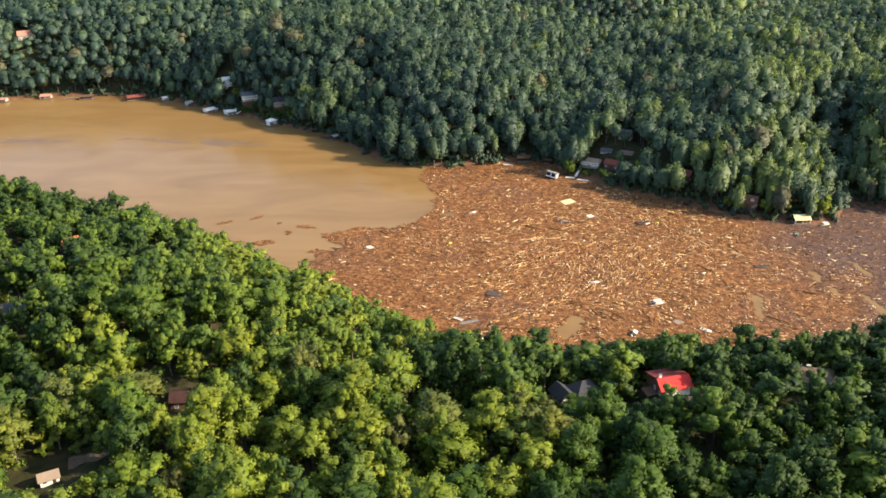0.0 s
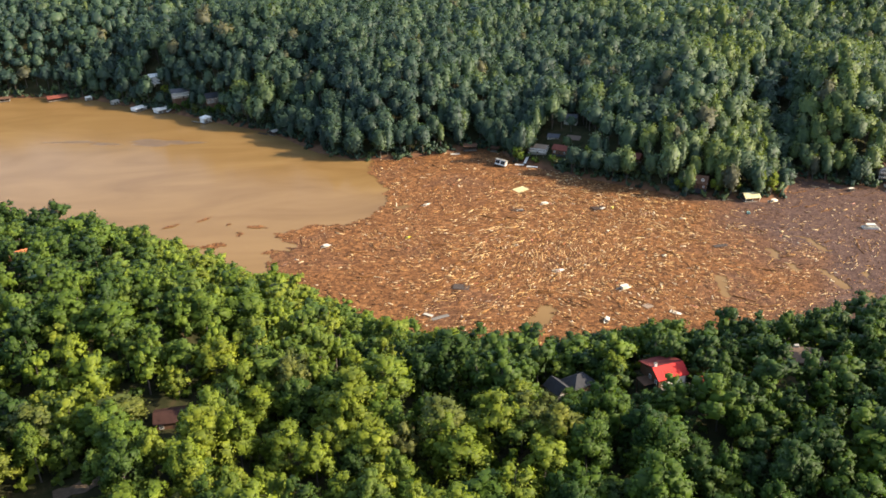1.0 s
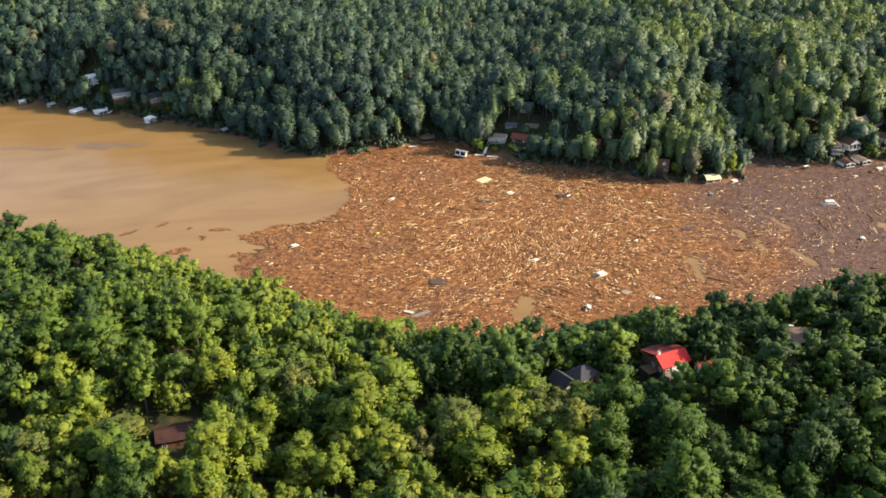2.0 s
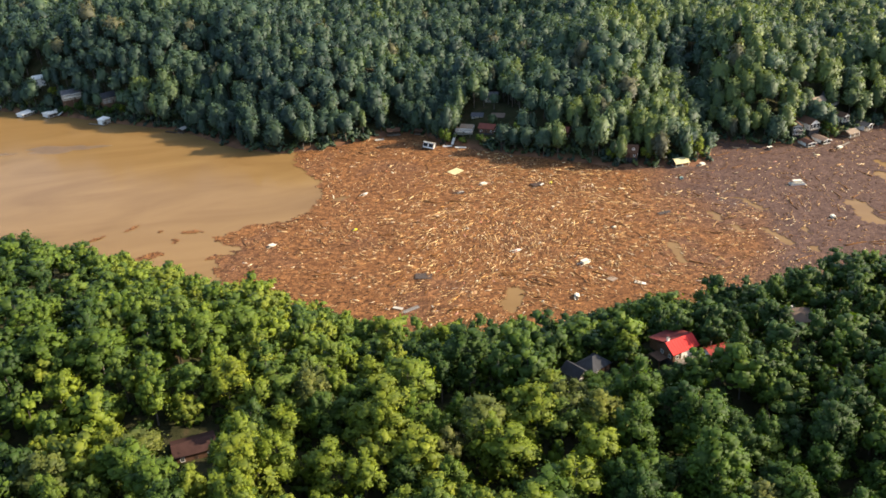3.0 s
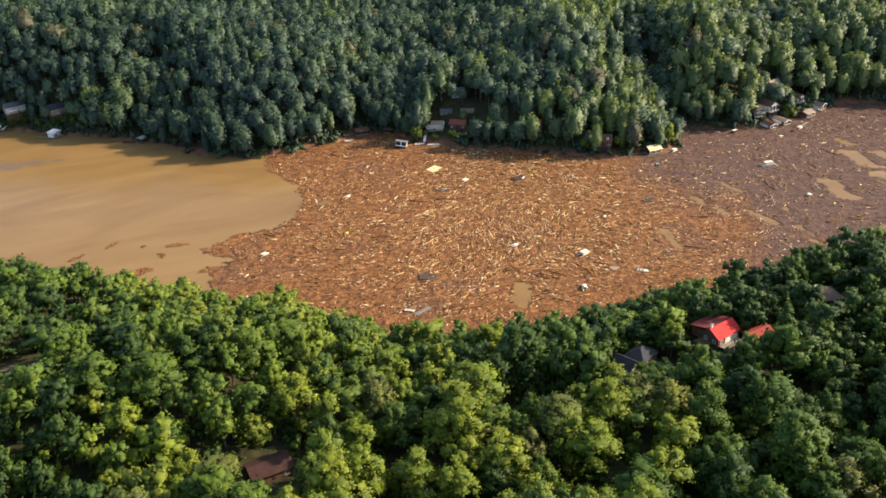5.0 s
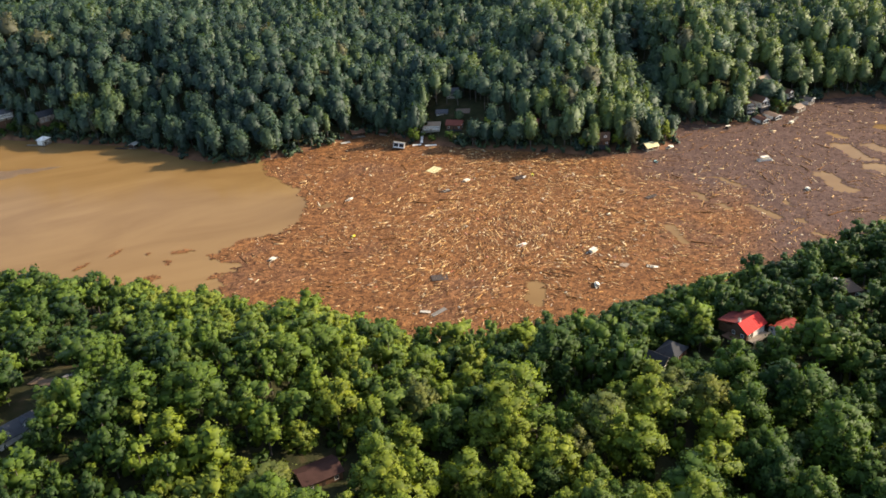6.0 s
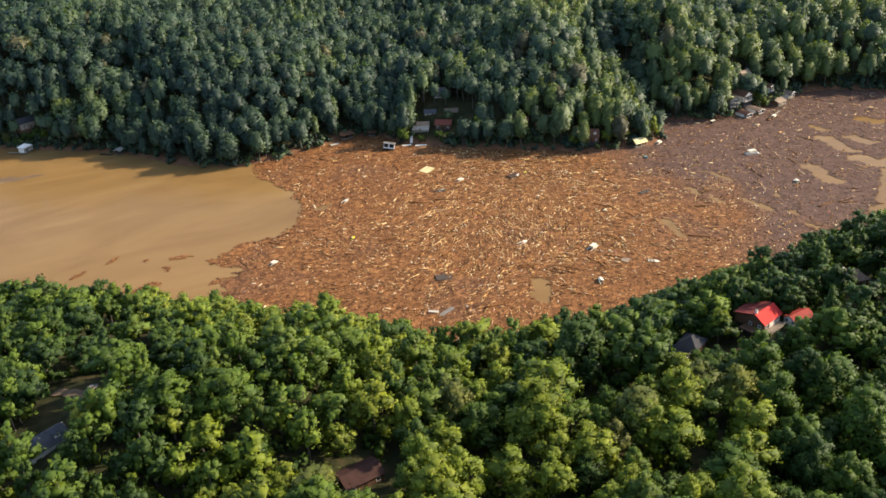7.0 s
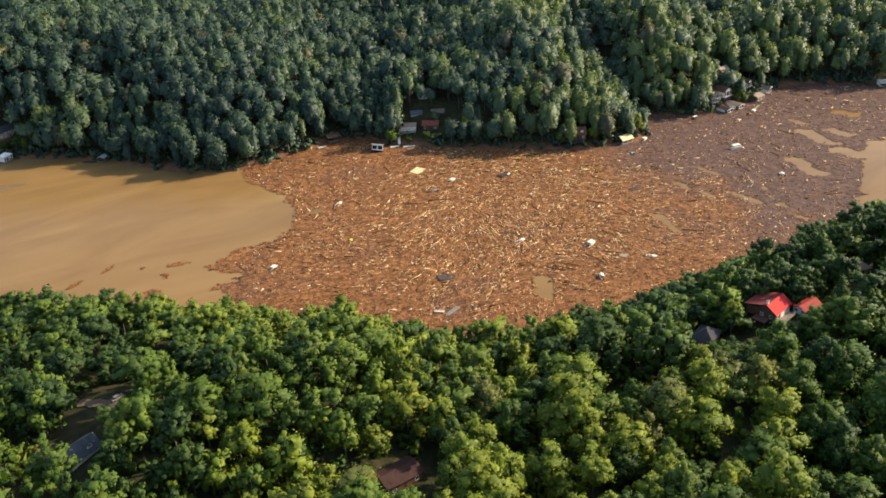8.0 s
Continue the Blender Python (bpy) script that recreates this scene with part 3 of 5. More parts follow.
for tx, ty, high in TALL:
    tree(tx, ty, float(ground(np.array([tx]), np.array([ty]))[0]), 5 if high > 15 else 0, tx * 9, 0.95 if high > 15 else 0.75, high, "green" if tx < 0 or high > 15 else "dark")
rest = ~single
# Leaf tone holds painted light: darker right and far left, brighter between
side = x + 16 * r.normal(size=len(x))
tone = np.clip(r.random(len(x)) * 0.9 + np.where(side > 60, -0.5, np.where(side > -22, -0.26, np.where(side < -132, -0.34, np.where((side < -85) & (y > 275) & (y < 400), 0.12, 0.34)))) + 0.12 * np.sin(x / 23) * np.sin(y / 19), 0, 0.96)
low = (0.54 + 0.46 * np.clip(d / 45, 0, 1)) * np.where((y > 360) & (x < -60), 0.84, 1.0)
aside = rest & ((x > 120 + 1.1 * (y - 200)) | (x < -150 - 0.35 * (y - 180)))
rest &= ~aside
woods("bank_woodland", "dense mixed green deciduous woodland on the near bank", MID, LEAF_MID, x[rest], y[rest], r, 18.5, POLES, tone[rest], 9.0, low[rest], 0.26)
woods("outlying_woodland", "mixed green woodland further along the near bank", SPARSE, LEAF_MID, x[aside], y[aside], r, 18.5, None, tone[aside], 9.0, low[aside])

x, y, r = scatter(-190, 150, 200, 370, 7.2, 31)
ok = (inland(x, y) > 6) & ~open_place(x, y, 1.0, 3.0)
undergrowth("understorey", "shaded saplings and bushes under the bank woodland", x[ok], y[ok], r, LEAF_MID)
x, y, r = shore_strip(NEAR_SHORE[3:-2], 3.5, 15, 9.0)
undergrowth("bank_bushes", "green bushes and low boughs at the foot of the near bank", x, y, r, LEAF_MID)

# The hills across the lake
x, y, r = scatter(-700, 900, 400, 1060, 9.3, 5)
d = inland(x, y)
ok = (d > 1.5) & (y > 430) & ~open_place(x, y + 4, 1.0, 1.5) & ~open_place(x, y, 0.9) & ((y > 640) | (x > 60)) & (y > 470 - 0.1 * (x - 300))
ok &= (x > -40 - 0.52 * y) & (x < 1.5 * y - 260) & (x < 640)
x, y, d = x[ok], y[ok], d[ok]
back = (y > 900) | (y > 800) & (x > 250) | (x > 480)
patch = np.sin(x / 29 + 1.6 * np.sin(y / 41)) * np.sin(y / 35 + 1.3 * np.sin(x / 37 + 1))  # broad waves of tree height and leaf tone
draw = np.exp(-(((x - 250 - 0.38 * (y - 548)) / 13) ** 2)) * (y < 680)  # a wooded ravine behind the point; its shade goes into the tone below
swell = (1 + 0.12 * patch) * (1 - 0.35 * draw)
for cx, cy, reach in [(127, 629, 10), (118, 614, 9), (334, 540, 8), (346, 545, 7), (112, 622, 7), (-422, 934, 24)]:  # younger trees in front of the houses
    swell = swell * (1 - 0.55 * np.exp(-((x - cx) ** 2 + (y - cy) ** 2) / reach**2))
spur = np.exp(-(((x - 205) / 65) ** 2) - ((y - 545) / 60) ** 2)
# Ravine shade, sunlit spur and paler east side are put into leaf tone
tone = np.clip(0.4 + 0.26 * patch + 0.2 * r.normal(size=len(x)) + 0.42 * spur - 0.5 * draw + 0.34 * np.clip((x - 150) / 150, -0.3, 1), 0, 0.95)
tone[r.random(len(x)) < 0.015] = 1.0
front = ~back & (d < 34) & (x > -120) & (x < 400)
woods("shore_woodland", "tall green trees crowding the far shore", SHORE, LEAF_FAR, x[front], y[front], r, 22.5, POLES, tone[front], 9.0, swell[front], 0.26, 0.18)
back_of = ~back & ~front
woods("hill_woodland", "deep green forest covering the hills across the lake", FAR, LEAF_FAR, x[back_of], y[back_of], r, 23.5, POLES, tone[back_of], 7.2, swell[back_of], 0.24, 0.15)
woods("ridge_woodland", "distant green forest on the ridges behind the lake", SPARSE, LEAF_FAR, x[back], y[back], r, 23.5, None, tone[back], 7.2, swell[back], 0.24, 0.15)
x, y, r = shore_strip(FAR_SHORE[2:-3], 2.6, 16, 11.0)
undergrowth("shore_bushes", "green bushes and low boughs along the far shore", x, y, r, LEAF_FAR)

# Trees that stand out along the far shore: x, y, breadth, height, kind of crown, tone
for tx, ty, wide, high, kind, tone in [(222, 521, 0.85, 17, 5, "gold"), (228, 518, 0.75, 13, 5, "gold"), (231, 523, 0.8, 16, 3, "gold"), (205, 524, 0.8, 15, 1, "green"), (196, 527, 0.6, 10, 0, "gold"), (238, 556, 0.7, 28, 5, "green"), (90, 618, 0.8, 19, 5, "olive"), (86, 612, 0.7, 13, 0, "green"),
                                      (128, 581, 0.85, 19, 5, "green"), (150, 562, 0.8, 15, 3, "green"), (176, 536, 0.6, 9, 0, "gold"), (-160, 782, 0.6, 13, 5, "olive"), (-134, 768, 0.6, 10, 5, "gold"), (330, 524, 0.75, 11, 0, "green"),
                                      (-190, 824, 0.7, 9, 0, "gold"), (-163, 797, 0.7, 10, 2, "dark"), (-152, 776, 0.6, 8, 0, "green"), (-132, 776, 0.7, 11, 1, "dark"), (-210, 834, 0.6, 8, 0, "green"),
                                      (-158, 802, 0.5, 16, 5, "olive"), (108, 600, 0.6, 7, 0, "dark"), (97, 606, 0.5, 5, 0, "dark"), (121, 590, 0.5, 7, 1, "green"), (134, 586, 0.55, 10, 2, "green"), (113, 597, 0.4, 5, 0, "green"),
                                      (-170, 797, 0.6, 9, 0, "dark"), (-179, 801, 0.6, 8, 1, "green"), (-184, 805, 0.5, 7, 2, "dark"), (-139, 773, 0.6, 9, 2, "green"), (-147, 777, 0.6, 8, 1, "dark")]:
    tree(tx, ty, float(ground(np.array([tx]), np.array([ty]))[0]), kind, 30 * kind, wide, high, tone)

# ---- floating debris ----
MAT_EDGE = np.array([(-8, 660), (-17, 636), (-18, 613), (-14, 600), (-9, 578), (-9, 562), (-14, 545), (-20, 532), (-37, 524), (-56, 527), (-70, 522), (-77, 517), (-72, 506), (-63, 499),
                     (-77, 488), (-79, 475), (-72, 400), (0, 330), (240, 290), (240, 357), (267, 371), (286, 383), (302, 395), (318, 408), (336, 418), (360, 412), (400, 395), (480, 370),
                     (620, 380), (560, 560), (240, 640)], float)
# Open water within the mat, and rafts of debris outside it: x, y, half length, half width, turn in degrees
POOLS = [(153.7, 408, 13, 3, 82), (194.6, 439, 8, 2.6, 90), (198, 422.4, 4, 3, -70), (211.6, 404, 13, 2.6, -78), (222.5, 447, 11, 2.7, -70), (220, 386, 3, 2, -70), (229.5, 406, 5, 1.8, -70),
         (217, 369, 5, 3, -40), (57, 391, 12, 5, 84), (0, 546, 4, 4, 60), (273, 416, 17, 6, -88), (317, 444, 19, 6, -85), (335, 440, 12, 5, -60), (368, 461, 10, 6, -40), (312, 412, 14, 7, -50), (330, 470, 8, 3, -70)]
RAFTS = [(-90, 530, 6, 2, -20), (-99, 520.5, 4, 1.8, 80), (-124, 548, 5, 1.3, 35), (-142, 541, 5, 1.6, 25), (-107, 537, 1.5, 1.2, 0), (-113, 506, 8, 3.5, 10), (-80, 491, 5, 2, 20), (-128, 508, 4, 1.5, 10)]


def in_outline(x, y, outline):
    inside = np.zeros(x.shape, bool)
    for (ax, ay), (bx, by) in zip(outline, np.roll(outline, -1, 0)):
        inside ^= ((ay > y) != (by > y)) & (x < ax + (y - ay) * (bx - ax) / ((by - ay) or 1e-9))
    return inside


def ripple(x, y, s):
    """Rough waves of several lengths, for ragged outlines."""
    return (np.sin(x / s + 2.1 * np.sin(y / s * 0.7)) + np.sin(y / s * 1.3 + 1.7 * np.sin(x / s * 0.9 + 1)) + 0.7 * np.sin((x + y) / s * 2.3 + 2 * np.sin(x / s * 1.9))
            + 0.5 * np.sin((x - 1.4 * y) / s * 4.1)) / 2.4


def floats(x, y):
    """Whether debris covers the place."""
    ex, ey = x + 2.4 * ripple(x, y, 5.0) + 1.5 * ripple(x + 7, y, 1.7), y + 2.4 * ripple(y + 50, x, 5.0) + 1.5 * ripple(y + 3, x, 1.7)
    on = in_outline(ex, ey, MAT_EDGE) & (inland(x, y) < 3.0)
    for px, py, a, b, turn in RAFTS:
        c, s = math.cos(radians(turn)), math.sin(radians(turn))
        rx, ry = x + 0.9 * ripple(x, y, 2.0), y + 0.9 * ripple(y + 9, x, 2.0)
        on |= (((rx - px) * c + (ry - py) * s) / a) ** 2 + ((-(rx - px) * s + (ry - py) * c) / b) ** 2 < 1
    for px, py, a, b, turn in POOLS:
        c, s = math.cos(radians(turn)), math.sin(radians(turn))
        u, v = (x + 0.4 * (ex - x) - px) * c + (y + 0.4 * (ey - y) - py) * s, -(x + 0.4 * (ex - x) - px) * s + (y + 0.4 * (ey - y) - py) * c
        v = v + b * 0.5 * np.sin(u / a * 3)
        on &= (u / a) ** 2 + (v / b) ** 2 > 1 + 0.25 * ripple(x, y, 2.0)
    return on


mx, my = np.meshgrid(np.arange(-160, 470, 1.4), np.arange(300, 660, 1.4))
on = floats(mx[:-1, :-1] + 0.7, my[:-1, :-1] + 0.7)
rng = np.random.default_rng(11)
mz = 0.12 + 0.18 * rng.random(mx.shape) + 0.1 * ripple(mx, my, 3.0)
mx, my = mx + rng.uniform(-0.5, 0.5, mx.shape), my + rng.uniform(-0.5, 0.5, my.shape)
j, i = np.nonzero(on)
k = j * mx.shape[1] + i
used, faces = np.unique(np.stack([k, k + 1, k + 1 + mx.shape[1], k + mx.shape[1]], 1), return_inverse=True)
litter = new("debris_litter", quads("debris_litter", np.stack([mx, my, mz], -1).reshape(-1, 3)[used], faces.reshape(-1, 4), MAT))
tagged(litter, "brown mat of silt, bark and small litter floating on the lake", "floating debris", kind="stuff")


def timbers(name, label, count, seed, material, long, thick, where):
    """Floating logs, boards and branches, joined in one mesh; they lie along swirls."""
    r = np.random.default_rng(seed)
    x, y = r.uniform(-80, 460, count * 4), r.uniform(330, 645, count * 4)
    ok = floats(x, y) & (r.random(x.size) < where(x, y))
    x, y = x[ok][:count], y[ok][:count]
    m = len(x)
    a = 0.9 * np.sin(x / 31 + 1.2 * np.sin(y / 27)) + 0.5 * np.sin(y / 17) + 0.48 * r.normal(size=m)
    L = long * np.exp(0.65 * r.normal(size=m))
    W = thick * np.exp(0.45 * r.normal(size=m))
    c = BOX_CO[None] * np.stack([L, W, W * 0.4], 1)[:, None]
    c[:, [1, 3, 5, 7]] *= [1, 0.75, 0.75]
    tilt = 0.03 * r.normal(size=m)
    cz = c[..., 2] + c[..., 0] * tilt[:, None] + 0.24 + 0.1 * r.random(m)[:, None]
    cx = c[..., 0] * np.cos(a)[:, None] - c[..., 1] * np.sin(a)[:, None] + x[:, None]
    cy = c[..., 0] * np.sin(a)[:, None] + c[..., 1] * np.cos(a)[:, None] + y[:, None]
    f = BOX_FACES[None, 1:] + 8 * np.arange(m)[:, None, None]
    ob = new(name, quads(name, np.stack([cx, cy, cz], -1).reshape(-1, 3), f.reshape(-1, 4), material))
    return tagged(ob, label, "floating debris", kind="stuff")


def middle(x, y):
    """Pale timber gathers in the middle of the mat."""
    return np.clip(np.exp(-(((x - 95) / 90) ** 2) - ((y - 470) / 95) ** 2) * 1.1 + 0.08 * np.clip((330 - x) / 150, 0.15, 1) + 0.25 * ripple(x + 40, y, 27.0) + 0.2 * ripple(x, y, 15.0) + 0.45 * ripple(x + 90, y, 6.0), 0.05, 1)


timbers("floating_logs", "pale and brown logs, boards and branches packed on the water", 16500, 21, LOG_MIX, 1.6, 0.2, lambda x, y: middle(x, y) ** 2.3)
timbers("floating_branches", "dark wet branches and broken timber packed on the water", 6000, 22, LOG_DARK, 1.8, 0.26, lambda x, y: np.full(x.shape, 0.8))
timbers("floating_scraps", "small pale scraps of wood and rubbish strewn over the mat", 10000, 23, CHIP_MIX, 0.8, 0.34, middle)
timbers("floating_rubbish", "pale broken boards, foam and plastic strewn over the mat", 1100, 24, CHIP_MIX, 1.3, 0.6, lambda x, y: np.full(x.shape, 0.6))


# ---- large trunks lying on the mat ----
def trunk_mesh(seed):
    """A stripped tree trunk with a broken root end and stubs of boughs, lying along x."""
    r = np.random.default_rng(seed)
    co, faces = [], []
    sides, rings = 6, 5
    for k in range(rings):
        f = k / (rings - 1)
        rad = (0.42 - 0.26 * f) * (1.5 if k == 0 else 1)
        for s in range(sides):
            a = 2 * math.pi * s / sides
            co.append((10 * (f - 0.5), rad * math.cos(a) * r.uniform(0.85, 1.15) + 0.2 * math.sin(3 * f + seed), rad * math.sin(a)))
            if k:
                o, q = k * sides, (s + 1) % sides
                faces.append((o - sides + s, o - sides + q, o + q, o + s))
    faces += [(0, 3, 2, 1), (0, 5, 4, 3)]
    for k in range(4):
        x, a, n = r.uniform(-3, 4.5), r.choice([-1, 1]) * r.uniform(0.5, 1.1), len(co)
        L = r.uniform(0.8, 2.2)
        for px, w in ((0, 0.13), (L, 0.06)):
            for sy, sz in ((-1, -1), (1, -1), (1, 1), (-1, 1)):
                co.append((x + px * abs(math.cos(a)) + sy * w * 0.7, px * math.sin(a) + sy * w * 0.7, 0.1 + 0.12 * px + sz * w))
        faces += [(n + p, n + (p + 1) % 4, n + 4 + (p + 1) % 4, n + 4 + p) for p in range(4)]
    return quads("log", co, faces, LOG_MIX)


LOGS = [trunk_mesh(k) for k in range(7)]
r = np.random.default_rng(77)
x, y = r.uniform(-70, 330, 4000), r.uniform(345, 630, 4000)
ok = floats(x, y) & (r.random(4000) < middle(x, y) + 0.15) & (inland(x, y) < -3)
x, y = x[ok][:150], y[ok][:150]
for k in range(len(x)):
    ob = new("floating_log", LOGS[k % 7])
    s = r.uniform(0.6, 1.25)
    a = 0.9 * math.sin(x[k] / 31 + 1.2 * math.sin(y[k] / 27)) + 0.5 * math.sin(y[k] / 17) + 0.45 * r.normal()
    ob.matrix_basis = Matrix.LocRotScale((x[k], y[k], 0.3), Euler((r.uniform(0, 6), r.normal() * 0.02, a)), (s, s * 0.8, s * 0.8))
    tagged(ob, "stripped tree trunk with broken boughs adrift in debris", "log", "large floating trunks")

# ---- paints and boards ----
PAINT = {
    "white": plain("white_paint", (0.84, 0.8, 0.72), 0.55, 0, 0.35), "cream": plain("cream_roofing", (0.66, 0.57, 0.3), 0.6, 0, 0.5), "tan": plain("tan_shingles", (0.27, 0.2, 0.14), 0.9), "umber": plain("brown_grey_shingles", (0.19, 0.13, 0.092), 0.9), "dark_brown": plain("dark_brown_roofing", (0.055, 0.026, 0.02), 0.8, 0, 0.4), "shade_red": plain("weathered_shade_red_roofing", (0.17, 0.036, 0.03), 0.8, 0, 0.4),
    "grey": plain("grey_shingles", (0.1, 0.1, 0.106), 0.9, 0, 0.4), "slate": plain("dark_shingles", (0.052, 0.052, 0.056), 0.85, 0, 0.4), "red": plain("red_metal_roofing", (0.62, 0.05, 0.042), 0.8, 0.0, 0.15, 0.3),
    "maroon": plain("dull_red_roofing", (0.3, 0.045, 0.035), 0.75, 0, 0.3), "rust": plain("red_brown_roofing", (0.2, 0.06, 0.04), 0.6, 0, 0.35), "brown": plain("brown_boards", (0.14, 0.075, 0.045), 0.85, 0, 0.4, 1.2), "pink": plain("salmon_shingles", (0.42, 0.2, 0.13), 0.85),
    "siding": plain("pale_siding", (0.44, 0.4, 0.33), 0.7, 0, 0.4), "deck": plain("weathered_decking", (0.27, 0.22, 0.17), 0.9, 0, 0.45, 1.5), "dark": plain("stained_timber", (0.055, 0.035, 0.026), 0.8),
    "block": plain("concrete_block", (0.2, 0.18, 0.155), 0.9, 0, 0.4), "hull": plain("white_gelcoat", (0.8, 0.72, 0.56), 0.6, 0, 0.5, 0.8), "yellow": plain("yellow_plastic", (0.75, 0.68, 0.03), 0.35, 0, 0.1),
    "navy": plain("dark_canvas", (0.08, 0.062, 0.052), 0.97, 0, 0.5, 1.0), "steel": plain("aluminium", (0.6, 0.6, 0.62), 0.35, 0.9, 0.2), "orange": plain("orange_roofing", (0.5, 0.17, 0.07), 0.7),
    "teal": plain("teal_plastic", (0.25, 0.5, 0.48), 0.4), "gravel": plain("gravel_drive", (0.15, 0.105, 0.068), 0.95, 0, 0.5, 0.8), "grass": plain("mown_grass", (0.1, 0.12, 0.03), 0.95, 0, 0.5, 0.5), "brick": plain("brick_chimney", (0.33, 0.16, 0.1), 0.9), "tyre": plain("rubber", (0.02, 0.02, 0.02), 0.8)}
GLASS, nodes, links, b = shader("window_glass", 0.08)
b.inputs["Base Color"].default_value = (0.03, 0.04, 0.05, 1)
links.new(ramp(nodes, links, grain(nodes, links, 0.7), [(0.3, (0.02, 0.025, 0.03)), (0.7, (0.05, 0.06, 0.07))]), b.inputs["Base Color"])


def box(bm, x, y, z, sx, sy, sz, m=None):
    """A box with its middle at x, y, z."""
    made = bmesh.ops.create_cube(bm, size=1, matrix=(m or Matrix()) @ Matrix.LocRotScale((x, y, z), None, (sx, sy, sz)))
    return made["verts"]


def boxed(name, x, y, z, sx, sy, sz, material, parent, label="", bevel=0.0):
    bm = bmesh.new()
    box(bm, x, y, z, sx, sy, sz)
    if bevel:
        bmesh.ops.bevel(bm, geom=bm.edges[:], offset=bevel, segments=1, affect="EDGES")
    return part(name, bm, material, parent, label)


def slab(bm, a, b, c, d, thick):
    """A roof plane through four corners, with thickness below it."""
    low = [bm.verts.new((p[0], p[1], p[2] - thick)) for p in (a, b, c, d)]
    top = [bm.verts.new(p) for p in (a, b, c, d)]
    bm.faces.new(top)
    bm.faces.new(low[::-1])
    for k in range(4):
        bm.faces.new((low[k], low[(k + 1) % 4], top[(k + 1) % 4], top[k]))


def roof_part(parent, w, d, z, rise, material, style="gable", over=0.5, label="", x=0.0, y=0.0):
    """A roof whose ridge lies along x, with its eaves at height z."""
    bm = bmesh.new()
    hw, hd = w / 2 + over, d / 2 + over
    drop = rise * over / (d / 2)
    if style == "hip":
        r = max(hw - hd, 0.3)
        lo = z - drop
        slab(bm, (x - hw, y - hd, lo), (x + hw, y - hd, lo), (x + r, y, z + rise), (x - r, y, z + rise), 0.16)
        slab(bm, (x + hw, y + hd, lo), (x - hw, y + hd, lo), (x - r, y, z + rise), (x + r, y, z + rise), 0.16)
        for s in (-1, 1):
            v = [bm.verts.new(p) for p in ((x + s * hw, y - s * hd, lo), (x + s * hw, y + s * hd, lo), (x + s * r, y, z + rise))]
            bm.faces.new(v)
    elif style == "flat":
        slab(bm, (x - hw, y - hd, z), (x + hw, y - hd, z), (x + hw, y + hd, z + rise), (x - hw, y + hd, z + rise), 0.2)
    else:
        slab(bm, (x - hw, y - hd, z - drop), (x + hw, y - hd, z - drop), (x + hw, y, z + rise), (x - hw, y, z + rise), 0.16)
        slab(bm, (x + hw, y + hd, z - drop), (x - hw, y + hd, z - drop), (x - hw, y, z + rise), (x + hw, y, z + rise), 0.16)
    bmesh.ops.recalc_face_normals(bm, faces=bm.faces[:])
    return part("roof", bm, material, parent, label)


def walls_part(parent, w, d, z0, z1, rise, material, gable=True, x=0.0, y=0.0):
    """Four walls with gables at both ends of the ridge."""
    bm = bmesh.new()
    t = 0.2
    for s in (-1, 1):
        box(bm, x, y + s * (d / 2 - t / 2), (z0 + z1) / 2, w, t, z1 - z0)
        box(bm, x + s * (w / 2 - t / 2), y, (z0 + z1) / 2, t, d - 2 * t, z1 - z0)
        if gable:
            ring = [[bm.verts.new((x + s * w / 2 - s * k, y + q * (d / 2 - 0.1), z1)) for q in (-1, 1)] + [bm.verts.new((x + s * w / 2 - s * k, y, z1 + rise - 0.1))] for k in (0, t)]
            bm.faces.new(ring[0])
            bm.faces.new(ring[1][::-1])
            for k in range(3):
                bm.faces.new((ring[0][k], ring[0][(k + 1) % 3], ring[1][(k + 1) % 3], ring[1][k]))
    bmesh.ops.recalc_face_normals(bm, faces=bm.faces[:])
    return part("wall", bm, material, parent)


def window(parent, x, y, z, turn, w=1.2, h=1.3, frame_paint="white"):
    """A window standing in a wall: four frame rails, and a pane set back between them."""
    m = pose(x, y, z, 0, 0, turn)
    bm = bmesh.new()
    for s in (-1, 1):
        box(bm, s * w / 2, 0, 0, 0.14, 0.12, h + 0.14)
        box(bm, 0, 0, s * h / 2, w - 0.14, 0.12, 0.14)
    box(bm, 0, 0, 0, 0.06, 0.08, h - 0.14)
    f = part("window", bm, PAINT[frame_paint], parent, "", m)
    bm = bmesh.new()
    box(bm, 0, 0, 0, w - 0.14, 0.04, h - 0.14)
    part("pane", bm, GLASS, f, "dark window pane")
    return f


def rail(parent, x0, y0, x1, y1, z, material, high=1.0):
    """A deck railing: posts, a top rail and thin balusters."""
    n = max(2, int(math.hypot(x1 - x0, y1 - y0) / 1.5) + 1)
    a = math.degrees(math.atan2(y1 - y0, x1 - x0))
    length = math.hypot(x1 - x0, y1 - y0)
    bm = bmesh.new()
    m = pose(x0, y0, z, 0, 0, a)
    box(bm, length / 2, 0, high, length, 0.12, 0.08, m)
    box(bm, length / 2, 0, high * 0.45, length, 0.06, 0.06, m)
    for k in range(n):
        box(bm, length * k / (n - 1), 0, high / 2, 0.1, 0.1, high, m)
    return part("railing", bm, material, parent)


def post(parent, x, y, z0, z1, material, size=0.22):
    return boxed("post", x, y, (z0 + z1) / 2, size, size, z1 - z0, material, parent)


